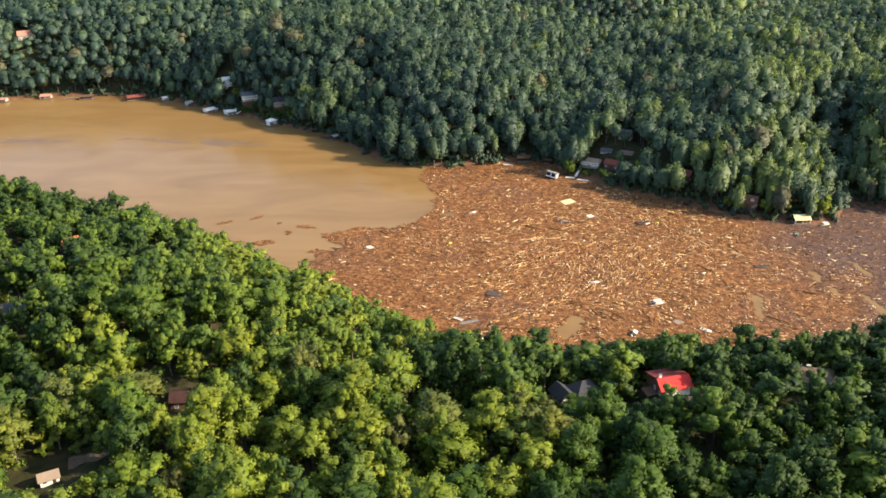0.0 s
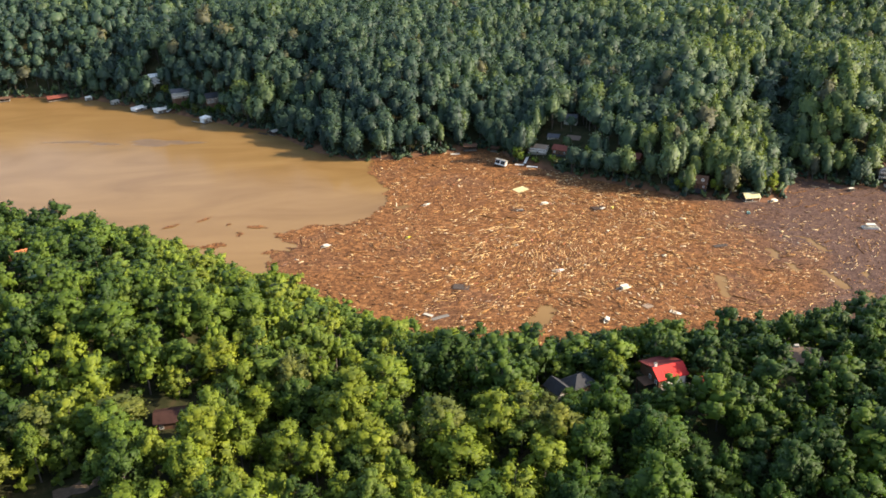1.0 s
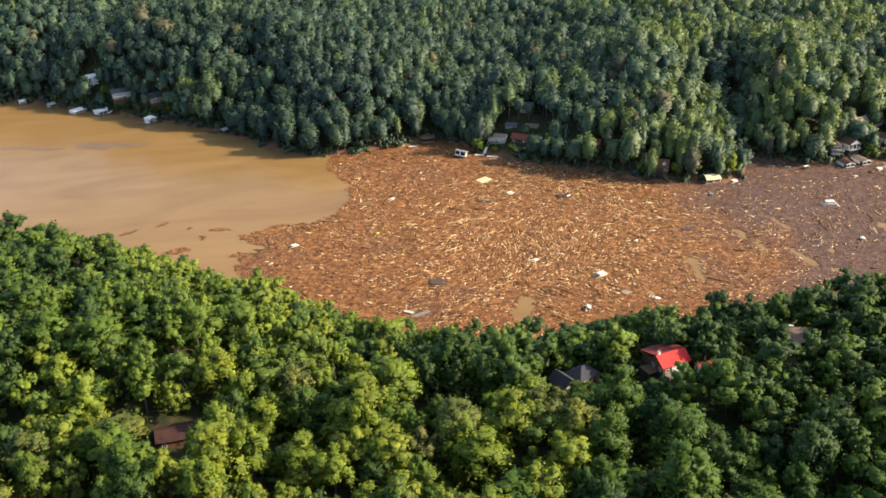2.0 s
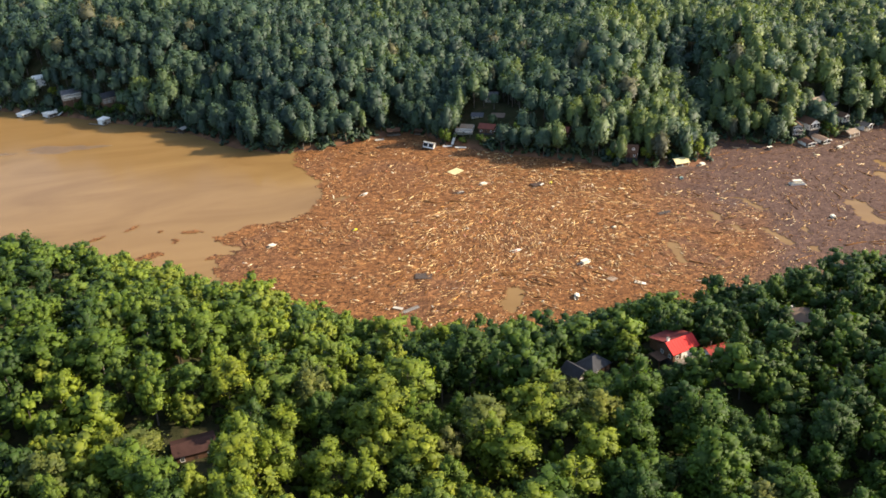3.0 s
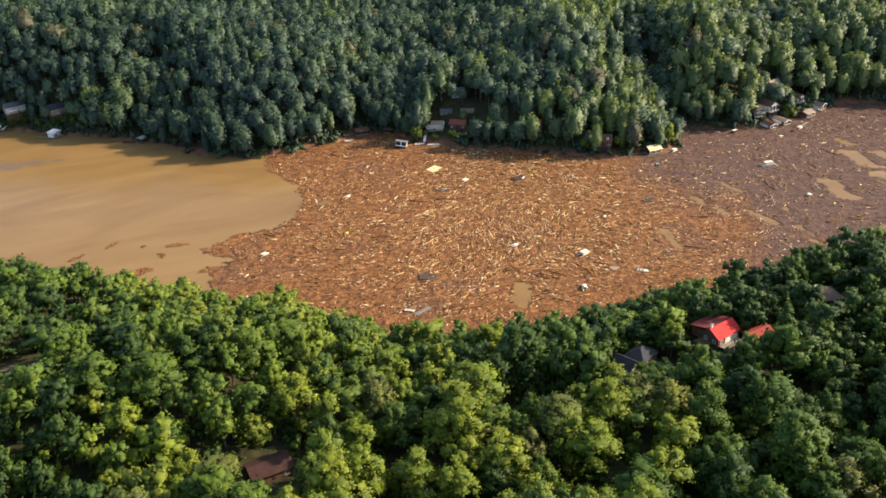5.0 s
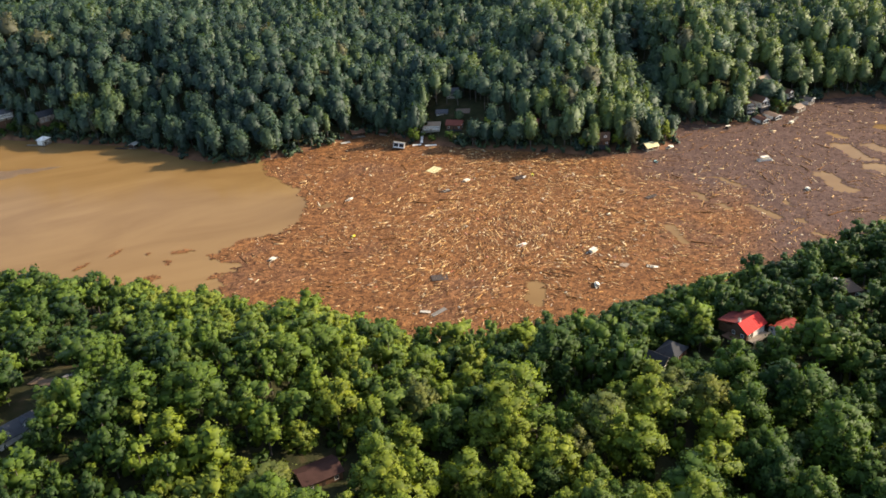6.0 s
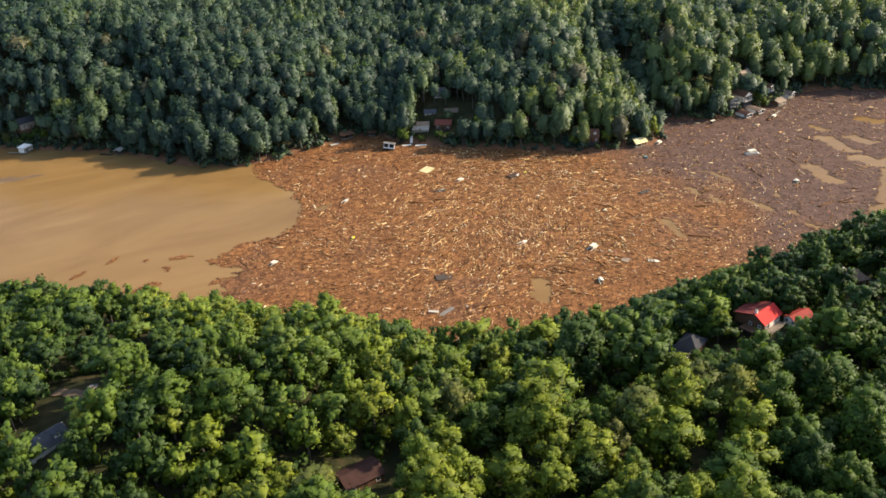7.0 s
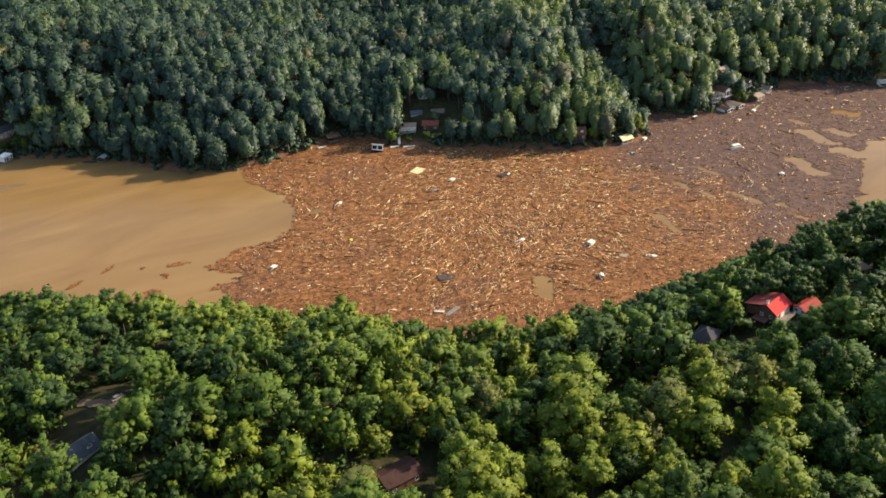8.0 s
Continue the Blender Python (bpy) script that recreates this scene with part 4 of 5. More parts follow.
def house(name, label, x, y, yaw, w, d, high, rise, roof, wall, style="gable", z=None, deep=4.0, footing="slate", chimney=False, deck=None, dormers=0, rows=1, roof_label="", back=None):
    """A house with its ridge along x, on a footing that reaches into the slope."""
    base = new(name)
    if z is None:
        z = float(ground(np.array([x]), np.array([y]))[0])
    base.matrix_basis = pose(x, y, z, 0, 0, yaw)
    boxed("foundation", 0, 0, -deep / 2, w - 0.1, d - 0.1, deep, PAINT[footing], base)
    walls_part(base, w, d, 0.0, high, rise, PAINT[wall], style == "gable")
    if back:
        by, bz = back
        bm = bmesh.new()
        hw = w / 2 + 0.55
        slab(bm, (-hw, -d / 2 - 0.55, high - 0.3), (hw, -d / 2 - 0.55, high - 0.3), (hw, 0, high + rise), (-hw, 0, high + rise), 0.16)
        bmesh.ops.recalc_face_normals(bm, faces=bm.faces[:])
        part("roof", bm, PAINT[roof], base, roof_label)
        bm = bmesh.new()
        slab(bm, (hw, by + 0.5, bz - 0.1), (-hw, by + 0.5, bz - 0.1), (-hw, 0.12, high + rise - 0.04), (hw, 0.12, high + rise - 0.04), 0.16)
        bmesh.ops.recalc_face_normals(bm, faces=bm.faces[:])
        # The rear slope's shade is put into a darker red than the front
        part("back_roof", bm, PAINT["shade_red"], base, "rear roof slope, its red darkened for shade")
        boxed("back_wing", 0, (d / 2 + by) / 2 + 0.05, bz / 2 - 0.3, w - 0.3, by - d / 2 - 0.1, bz - 0.2, PAINT[wall], base)
        for s in range(11):
            sx = -hw + 2 * hw * s / 10
            boxed("seam", sx, -d / 4 - 0.27, high + rise / 2 - 0.12, 0.06, math.hypot(d / 2 + 0.55, rise + 0.3), 0.05, PAINT[roof], base).matrix_basis = Matrix.Translation((sx, -d / 4 - 0.27, high + rise / 2 - 0.1)) @ Matrix.Rotation(math.atan2(rise + 0.3, d / 2 + 0.55), 4, "X") @ Matrix.Translation((-sx, d / 4 + 0.27, -(high + rise / 2 - 0.12)))
    else:
        roof_part(base, w, d, high, rise, PAINT[roof], style, 0.55, roof_label)
    for row in range(rows):
        zz = 1.55 + 2.8 * row
        n = max(2, int(w / 3.2))
        for k in range(n):
            px = -w / 2 + w * (k + 0.5) / n
            if row == 0 and k == n // 2:
                door = boxed("door", px, -d / 2 - 0.02, 1.02, 1.0, 0.1, 2.04, PAINT["dark"], base, "dark front door", 0.02)
                boxed("handle", px + 0.38, -d / 2 - 0.1, 1.0, 0.06, 0.06, 0.14, PAINT["steel"], door)
            else:
                window(base, px, -d / 2 - 0.01, zz, 0)
            window(base, px, d / 2 + 0.01, zz, 180)
        for s in (-1, 1):
            for k in range(2):
                window(base, s * (w / 2 + 0.01), -d / 4 + d / 2 * k, zz, 90)
    if chimney:
        c = boxed("chimney", -w / 2 + 0.9, 0.4, high + rise * 0.6, 0.9, 0.7, rise * 1.2 + 1.2, PAINT["brick" if chimney is True else chimney], base, "", 0.03)
        boxed("chimney_cap", -w / 2 + 0.9, 0.4, high + rise * 1.2 + 0.66, 1.1, 0.9, 0.12, PAINT["block"], c)
    for k in range(dormers):
        px = -w / 4 + (w / 2) * k / max(dormers - 1, 1)
        g = new("dormer")
        g.parent = base
        g.matrix_basis = pose(px, -d / 4, high + rise * 0.35, 0, 0, 90)
        walls_part(g, 2.6, 1.9, -0.4, 1.1, 0.8, PAINT["white"])
        roof_part(g, 2.6, 1.9, 1.1, 0.8, PAINT[roof], "gable", 0.25)
        window(g, -1.31, 0, 0.6, 90, 0.9, 0.9)
    if deck:
        dz, side, *trim = deck
        boxed("deck", 0, side * (d / 2 + 1.5), dz, w * 0.9, 3.0, 0.2, PAINT["deck"], base, "weathered wooden deck")
        rail(base, -w * 0.45, side * (d / 2 + 2.9), w * 0.45, side * (d / 2 + 2.9), dz + 0.1, PAINT["white" if wall == "white" or trim else "deck"])
        if trim:
            boxed("fascia", 0, side * (d / 2 + 3.03), dz + 0.05, w * 0.92, 0.08, 0.6, PAINT["white"], base, "white deck edge board")
            boxed("eaves_board", 0, side * (d / 2 + 0.6), high - 0.32, w + 1.0, 0.08, 0.35, PAINT["white"], base)
        for s in (-1, 0, 1):
            post(base, s * w * 0.43, side * (d / 2 + 2.8), -deep, dz, PAINT["deck"])
    return tagged(base, label, "house")


def boathouse(label, x, y, yaw, w, d, high, roof, rise, style="gable", walls="brown", open_front=True, top_rail=False, tilt=(0, 0), z=0.2, trim="white", bars=3):
    """A boathouse over the water: piles, a deck, a roof on posts, a walled back and an open slip at the front (-y)."""
    base = new("boathouse")
    base.matrix_basis = pose(x, y, z, tilt[0], tilt[1], yaw)
    boxed("deck", 0, 0, 0.45, w + 0.6, d + 0.6, 0.25, PAINT["deck"], base, "wet wooden deck")
    for sx in (-1, 1):
        for sy in (-1, 0, 1):
            post(base, sx * (w / 2 - 0.1), sy * (d / 2 - 0.1), -2.5, 0.33, PAINT["dark"], 0.3)
    bm = bmesh.new()
    box(bm, 0, d / 2 - 0.1, 0.57 + high / 2, w, 0.16, high)
    for s in (-1, 1):
        box(bm, s * (w / 2 - 0.08), d * 0.1, 0.57 + high / 2, 0.16, d * 0.8 - 0.2, high)
    part("wall", bm, PAINT[walls], base)
    if not open_front:
        boxed("front_wall", 0, -d / 2 + 0.1, 0.57 + high / 2, w - 0.4, 0.16, high, PAINT[walls], base)
        # Black panels on the solid wall paint the shade inside two openings
        for k in range(2):
            boxed("doorway_panel", -w / 4 + w / 2 * k, -d / 2 - 0.02, 0.57 + high * 0.48, w * 0.4, 0.1, high * 0.62, PAINT["tyre"], base, "black panel painted as a shaded opening", 0.02)
    else:
        for k in range(bars):
            post(base, -w / 2 + 0.12 + (w - 0.24) * k / (bars - 1), -d / 2 + 0.12, 0.57, 0.57 + high, PAINT[trim])
        boxed("beam", 0, -d / 2 + 0.12, 0.57 + high - 0.15, w - 0.5, 0.18, 0.35, PAINT[trim], base)
    g = new("roof_frame")
    g.parent = base
    g.matrix_basis = pose(0, 0, 0, 0, 0, 0 if style != "front" else 90)
    if style == "front":
        roof_part(g, d, w, 0.57 + high, rise, PAINT[roof], "gable", 0.45)
        bm = bmesh.new()
        for s in (-1, 1):
            v = [bm.verts.new((s * (d / 2 - 0.1), q, z0)) for q, z0 in ((-w / 2, 0.57 + high), (w / 2, 0.57 + high), (0, 0.5 + high + rise))]
            bm.faces.new(v)
        part("gable", bm, PAINT[trim], g)
        for s in (-1, 1):
            bm = bmesh.new()
            slab(bm, (d / 2 + 0.46, s * (w / 2 + 0.5), 0.32 + high), (d / 2 + 0.56, s * (w / 2 + 0.5), 0.32 + high), (d / 2 + 0.56, 0, 0.62 + high + rise), (d / 2 + 0.46, 0, 0.62 + high + rise), 0.42)
            bmesh.ops.recalc_face_normals(bm, faces=bm.faces[:])
            part("bargeboard", bm, PAINT[trim], g, "", pose(0, 0, 0, 0, 0, 180))
    else:
        roof_part(g, w, d, 0.57 + high, rise, PAINT[roof], style, 0.45)
    if top_rail:
        zz = 0.6 + high + rise
        for a in ((-w / 2, -d / 2, w / 2, -d / 2), (-w / 2, -d / 2, -w / 2, d / 2), (w / 2, -d / 2, w / 2, d / 2)):
            rail(base, *a, zz, PAINT[trim])
    return tagged(base, label, "boathouse", "boathouses along the shore")


def hull_mesh(bm, length, beam, depth):
    """A boat's hull, pointed at +x, with a rim and an open well."""
    rows = []
    for k in range(9):
        f = k / 8
        half = beam / 2 * min(1.0, 1.35 * (1 - f**3.2))
        keel = -depth * (1 - 0.75 * f**4)
        lift = 0.22 * depth * f**2
        xx = length * (f - 0.5)
        rows.append([bm.verts.new((xx, q * half, zz)) for q, zz in ((-1, lift), (-0.75, keel * 0.6), (0, keel), (0.75, keel * 0.6), (1, lift), (0.82, lift), (0.7, lift - depth * 0.35), (-0.7, lift - depth * 0.35), (-0.82, lift))])
    for a, b in zip(rows, rows[1:]):
        for k in range(9):
            bm.faces.new((a[k], a[(k + 1) % 9], b[(k + 1) % 9], b[k]))
    bm.faces.new(rows[0][::-1])
    bm.faces.new(rows[-1])
    bmesh.ops.recalc_face_normals(bm, faces=bm.faces[:])


def boat(label, x, y, yaw, length, beam, cabin=0.0, tilt=(0, 0), paint="hull", z=0.45):
    base = new("boat")
    base.matrix_basis = pose(x, y, z, tilt[0], tilt[1], yaw)
    bm = bmesh.new()
    hull_mesh(bm, length, beam, beam * 0.38)
    part("hull", bm, PAINT[paint], base)
    boxed("foredeck", length * 0.2, 0, 0.1, length * 0.36, beam * 0.78, 0.1, PAINT[paint], base, "", 0.03)
    for k in (0, 1):
        boxed("seat", -length * (0.12 + 0.2 * k), 0, 0.02, 0.55, beam * 0.6, 0.35, PAINT["navy" if k else "siding"], base, "", 0.05)
    boxed("outboard", -length * 0.53, 0, 0.1, 0.45, 0.4, 0.9, PAINT["navy"], base, "dark outboard motor", 0.06)
    if cabin:
        c = boxed("cabin", 0.0, 0, cabin / 2 + 0.1, length * 0.45, beam * 0.72, cabin, PAINT[paint], base, "", 0.12)
        boxed("windscreen", length * 0.2, 0, cabin * 0.62, 0.12, beam * 0.6, cabin * 0.5, GLASS, c, "tinted windscreen", 0.02)
        boxed("cabin_roof", -length * 0.02, 0, cabin + 0.14, length * 0.52, beam * 0.8, 0.1, PAINT["hull"], c, "", 0.03)
    return tagged(base, label, "boat", "stranded boats")


def pontoon_boat(label, x, y, yaw, length=7.5, beam=2.5, canopy="hull", tilt=(0, 0)):
    base = new("pontoon_boat")
    base.matrix_basis = pose(x, y, 0.55, tilt[0], tilt[1], yaw)
    for s in (-1, 1):
        bm = bmesh.new()
        bmesh.ops.create_cone(bm, cap_ends=True, segments=10, radius1=0.36, radius2=0.36, depth=length * 0.9, matrix=pose(0, s * beam * 0.36, -0.2, 0, 90, 0))
        bmesh.ops.create_cone(bm, cap_ends=True, segments=10, radius1=0.36, radius2=0.05, depth=0.9, matrix=pose(length * 0.45 + 0.45, s * beam * 0.36, -0.2, 0, 90, 0))
        part("pontoon", bm, PAINT["steel"], base, "aluminium float tube")
    boxed("deck", 0, 0, 0.22, length, beam, 0.14, PAINT["siding"], base)
    for s in (-1, 1):
        boxed("side_panel", 0, s * beam * 0.48, 0.6, length * 0.9, 0.06, 0.62, PAINT["hull"], base)
        for k in (-1, 1):
            post(base, k * length * 0.22, s * beam * 0.44, 0.29, 2.2, PAINT["steel"], 0.07)
    boxed("canopy", 0, 0, 2.25, length * 0.55, beam * 0.98, 0.1, PAINT[canopy], base, "", 0.03)
    for k in (-1, 1):
        boxed("bench", k * length * 0.36, 0, 0.5, 0.7, beam * 0.7, 0.45, PAINT["siding"], base, "", 0.05)
    return tagged(base, label, "boat", "stranded boats")


def dock(label, x, y, yaw, length, wide, paint="deck", tilt=(0, 0), z=0.45):
    """A float of cross boards on two stringers."""
    base = new("floating_dock")
    base.matrix_basis = pose(x, y, z, tilt[0], tilt[1], yaw)
    for s in (-1, 1):
        boxed("stringer", 0, s * wide * 0.4, -0.18, length, 0.3, 0.3, PAINT["dark"], base)
    n = max(3, int(length / 0.6))
    me = None
    for k in range(n):
        if me is None:
            b = boxed("board", 0, 0, 0, length / n - 0.05, wide, 0.08, PAINT[paint], base)
            me = b.data
        else:
            b = new("board", me)
            b.parent = base
        b.matrix_basis = pose(-length / 2 + (k + 0.5) * length / n, 0, 0.02)
    return tagged(base, label, "dock", "wrecked docks")


def gable_front(base, w, d, high, rows, cols):
    """Wide black panels, painted as shaded openings, in white frames across the gable end at +x, with a balcony rail
    under each row.
    """
    for row in range(rows):
        zz = 0.5 + (high - 0.3) * row / rows
        tall = (high - 0.3) / rows - 0.6
        for k in range(cols):
            py = -d / 2 + d * (k + 0.5) / cols
            g = boxed("opening", w / 2 + 0.03, py, zz + tall / 2, 0.06, d / cols - 0.5, tall, PAINT["tyre"], base, "black panel painted as a shaded opening behind the balcony")
            boxed("frame", w / 2 + 0.09, py, zz + tall + 0.1, 0.12, d / cols - 0.2, 0.22, PAINT["white"], g)
        rail(base, w / 2 + 1.0, -d / 2, w / 2 + 1.0, d / 2, zz - 0.15, PAINT["white"])
        boxed("balcony", w / 2 + 0.6, 0, zz - 0.25, 1.2, d, 0.18, PAINT["deck"], base)


# ---- houses on the near bank ----
red = house("house", "brown wooden house with a bright red metal roof in woodland", 73.1, 265.6, 13, 10.6, 7.4, 3.6, 2.6, "red", "brown", z=43.0, deep=6, chimney="white", deck=(0.3, -1), back=(8.4, 3.9))
boxed("front_panel", 1.5, -3.76, 1.8, 6.6, 0.08, 3.2, PAINT["white"], red, "white boarded front")
boxed("lean_to", -7.6, 1.0, 0.9, 4.0, 5.5, 0.2, PAINT["brown"], red, "brown lean-to roof", 0.03)
for py in (-1.4, 3.4):
    post(red, -9.3, py, -5, 0.85, PAINT["brown"])
house("outbuilding", "low outbuilding with a dull red metal roof beside the house", 86.0, 261.0, 4, 9.0, 5.5, 2.6, 1.4, "maroon", "white", z=41.8, deep=6)
house("house", "dark grey hip-roofed house half hidden by trees", 44.0, 270.5, 24, 8.6, 7.2, 3.2, 2.5, "slate", "brown", "hip", z=39.6, deep=7)
house("garage", "small pale-gabled garage with dark shingles beside trees", 36.5, 268.5, 114, 7.5, 6.0, 3.0, 2.2, "slate", "block", z=39.2, deep=7)
tan = house("house", "long tan-shingled house with a pale roof lantern among trees", 123.0, 272.5, -14, 15.0, 9.0, 3.4, 3.0, "umber", "brown", "hip", z=40.6, deep=7)
boxed("roof_lantern", -1.0, 0.4, 6.4, 1.6, 1.3, 1.0, PAINT["siding"], tan, "small pale roof lantern", 0.06)
house("house", "cabin with a dark red-brown metal roof deep in woods", -89.0, 261.5, 6, 12.0, 8.0, 3.2, 1.6, "dark_brown", "brown", z=46.2, deep=6)
house("house", "pale-walled house with twin gables and a grey roof", -169.5, 321.5, 24, 13.0, 8.0, 4.5, 2.6, "grey", "white", z=49.5, deep=6, dormers=2)
house("house", "house with a faded orange roof among trees", -182.0, 405.0, 30, 9.0, 7.0, 4.0, 2.2, "orange", "siding", z=42.5, deep=6)
house("shed", "little white-fronted shed with a brown roof in a clearing", -121.0, 221.5, 28, 5.2, 4.0, 2.4, 1.3, "tan", "white", deep=2)

# ---- houses across the lake ----
house("house", "tall white three-storey lake house above the shore", -202, 842, 18, 9.0, 7.0, 8.5, 2.2, "white", "white", z=15.5, deep=9, deck=(3.0, -1, "white"), rows=3)
house("house", "grey-roofed house with white deck railings above the lake", -175, 809, 14, 15.0, 8.0, 5.0, 2.8, "grey", "siding", z=11.8, deep=9, footing="brown", deck=(2.8, -1, "white"), rows=2)
house("house", "weathered grey two-storey house in the shore trees", -144, 785, 20, 13.0, 8.0, 5.2, 3.0, "slate", "deck", z=12, deep=9, footing="brown", rows=2)
house("house", "house with a faded salmon roof high on the hill", -429, 953, 20, 16.0, 10.0, 5.0, 4.0, "pink", "siding", deep=8)
house("house", "grey-roofed house hidden on the distant hillside", 457.5, 638, 30, 14.0, 9.0, 5.0, 3.0, "grey", "white", z=28.5, deep=8)
house("house", "grey metal-roofed house just showing through the trees", 131, 643, -25, 9.0, 7.0, 5.0, 2.5, "grey", "siding", deep=8)
house("house", "tan-roofed white waterfront house with a pale terrace", 103, 619, -32, 12.0, 8.0, 3.2, 1.8, "tan", "white", z=6.0, deep=7, footing="siding", deck=(2.0, -1, "white"))
house("house", "house with a dull red roof behind the shore trees", 116.5, 609, -38, 11.0, 7.5, 3.6, 2.2, "rust", "brown", z=6.8, deep=7)
house("house", "low brown-grey house on the slope above the cove", 127.5, 618, -30, 9.0, 6.5, 2.8, 1.8, "umber", "brown", z=11.5, deep=7)
house("house", "small grey-roofed cottage behind the waterfront house", 115.0, 627, -28, 8.0, 6.0, 2.8, 1.6, "grey", "siding", z=11.0, deep=7)
house("house", "brown cabin under trees close to the shore", 157, 571, -40, 9.0, 7.0, 4.5, 2.5, "rust", "brown", deep=6)
house("house", "brown timber cabin with a low roof by the shore", 166.5, 559, -38, 9.0, 6.5, 4.0, 2.2, "brown", "brown", deep=6)
house("house", "brown-roofed cottage with two white dormers near the point", 187.5, 532.5, -32, 10.0, 7.5, 4.0, 3.6, "brown", "brown", z=5.0, deep=7, dormers=2)
tall = house("house", "tall tan lakeside house in the trees", 306.5, 528, -108, 8.0, 6.0, 6.0, 2.0, "brown", "siding", z=5, deep=6, rows=2)
gabled = house("house", "brown-roofed lake house with a white gable front", 318, 531, -84, 12.0, 8.0, 4.4, 2.8, "brown", "white", z=6.6, deep=7)
railed = house("house", "white-railed lake house behind a shore tree", 348.5, 537, -75, 8.0, 6.0, 4.2, 2.0, "brown", "white", z=5.2, deep=6)
gable_front(railed, 8.0, 6.0, 4.2, 1, 2)
gable_front(tall, 8.0, 6.0, 6.0, 2, 2)
gable_front(gabled, 12.0, 8.0, 4.4, 1, 3)
house("house", "grey shingled house above the cove", 350, 553, -60, 10.0, 8.0, 5.0, 3.0, "grey", "siding", z=12.5, deep=8)
house("house", "tan-roofed house higher up the wooded slope", 337, 550, 15, 10.0, 7.0, 4.5, 2.5, "tan", "siding", z=13, deep=8)
house("house", "grey cabin deep in the shore woods", -71, 748, 40, 11.0, 7.0, 4.5, 2.5, "grey", "siding", z=11, deep=8)

# ---- boathouses ----
boathouse("cream-roofed boathouse with dark walls at the wooded point", 214.3, 516.5, 4, 9.5, 7.5, 2.6, "cream", 2.0, "gable", "dark", True, False, (4, 2))
boathouse("white boathouse tipped over with black openings", 73.2, 609.5, -30, 7.5, 6.0, 3.9, "siding", 0.2, "flat", "white", False, False, (-20, 9))
boathouse("brown weathered boathouse littered with wreckage", 57, 647, -8, 9.0, 7.0, 3.0, "brown", 0.3, "flat", "brown", True, True, (0, 0), 0.6, "brown", 4)
boathouse("small brown boathouse among shoreline wreckage", 74, 641, -20, 5.0, 5.0, 2.6, "brown", 0.3, "flat", "brown", True, False, (0, 6), 0.4, "brown")
boathouse("white-railed boathouse with a flat pale roof deck", -192.5, 806, 40, 11.0, 9.0, 2.8, "white", 0.1, "flat", "white", True, True, (0, 0), 0.2, "white", 4)
boathouse("pale low boathouse with a flat roof on the lake", -214, 816.5, 46, 11.0, 8.0, 2.2, "white", 0.3, "flat", "white", True, False, (0, 0), 0.2, "white", 4)
boathouse("two-storey white boathouse with a small grey roof", -149.5, 765, 44, 7.0, 6.5, 4.2, "white", 1.8, "hip", "white", True, False, (0, 0), 0.2, "white", 3)
boathouse("little pale-roofed boathouse on the shaded shore", -90.5, 718, 48, 5.5, 5.0, 2.6, "siding", 1.0, "gable", "dark", True, False, (0, 0), 0.2, "dark")
boathouse("little pale boathouse under the shore trees", -240, 842, 45, 6.0, 5.0, 2.6, "siding", 1.2, "gable", "siding")
boathouse("boathouse with a pinkish roof on the far shore", -391, 884, 8, 10.0, 7.0, 2.4, "pink", 1.6, "gable", "siding")
boathouse("dark boathouse with a long dock on the far shore", -349, 877.5, 12, 12.0, 7.0, 2.4, "brown", 0.4, "flat", "dark", True, False, (0, 0), 0.2, "siding", 4)
boathouse("broad boathouse with a faded red roof", -298, 870, 24, 17.0, 8.0, 2.6, "rust", 1.8, "gable", "brown", True, False, (0, 0), 0.2, "brown", 5)
boathouse("small white boathouse by the far trees", -268, 862, 30, 5.0, 4.5, 2.8, "white", 0.8, "gable", "white")
boathouse("pinkish dock house on the far shore", -432, 875, 0, 12.0, 7.0, 2.4, "pink", 1.2, "gable", "siding")
boathouse("dark-roofed boathouse with a white front below the houses", 307.5, 516.5, 4, 6.0, 10.0, 2.4, "dark_brown", 0.9, "front", "white", False)
boathouse("brown-roofed boathouse with a white front on the cove", 319.5, 518.5, 6, 6.0, 12.0, 2.4, "umber", 0.9, "front", "white", False)
boathouse("tan-roofed open boathouse at the debris edge", 343.5, 520.5, 12, 8.5, 8.5, 2.6, "tan", 1.4, "gable", "brown")
boathouse("dark-roofed boathouse with white end walls", 360, 528, 24, 7.5, 9.0, 3.4, "slate", 1.4, "front", "white")
boathouse("far low white boathouse at the woods' edge", 437, 482, -30, 9.0, 7.0, 2.4, "siding", 0.8, "flat", "white")

# ---- docks, gangways, rafts ----
dock("white slanting gangway leading up from the broken docks", 93, 614, 62, 13.0, 1.8, "white", (0, -19), 3.2)
dock("white floating dock section among debris", 86.5, 608.5, -18, 6.5, 2.4, "white")
dock("white floating dock section jammed at the shore", 94.5, 602.5, -26, 8.0, 2.4, "white")
dock("white ramp from the house to its boathouse", -183, 806.5, 48, 14.0, 2.0, "white", (0, -18), 3.4)
dock("weathered dock beside the lake boathouse", -158, 768, -36, 9.0, 1.8)
dock("dark low dock on the shaded shore", -99, 722, -38, 10.0, 2.2, "dark")
dock("pale dock section thrown on the shore", 45, 640, 8, 7.0, 2.6, "siding", (6, 4), 0.7)
dock("cream-coloured flat raft afloat in debris", 78.4, 560.7, 28, 8.6, 7.0, "cream", (2, -2), 0.5)
dock("broken grey dock with white boards in the cove", 8.5, 398.5, 20, 9.0, 2.4, "block", (4, 0), 0.5)
dock("broken white dock pieces in the cove", 3.0, 402.0, -30, 5.0, 2.0, "siding", (0, 5), 0.5)
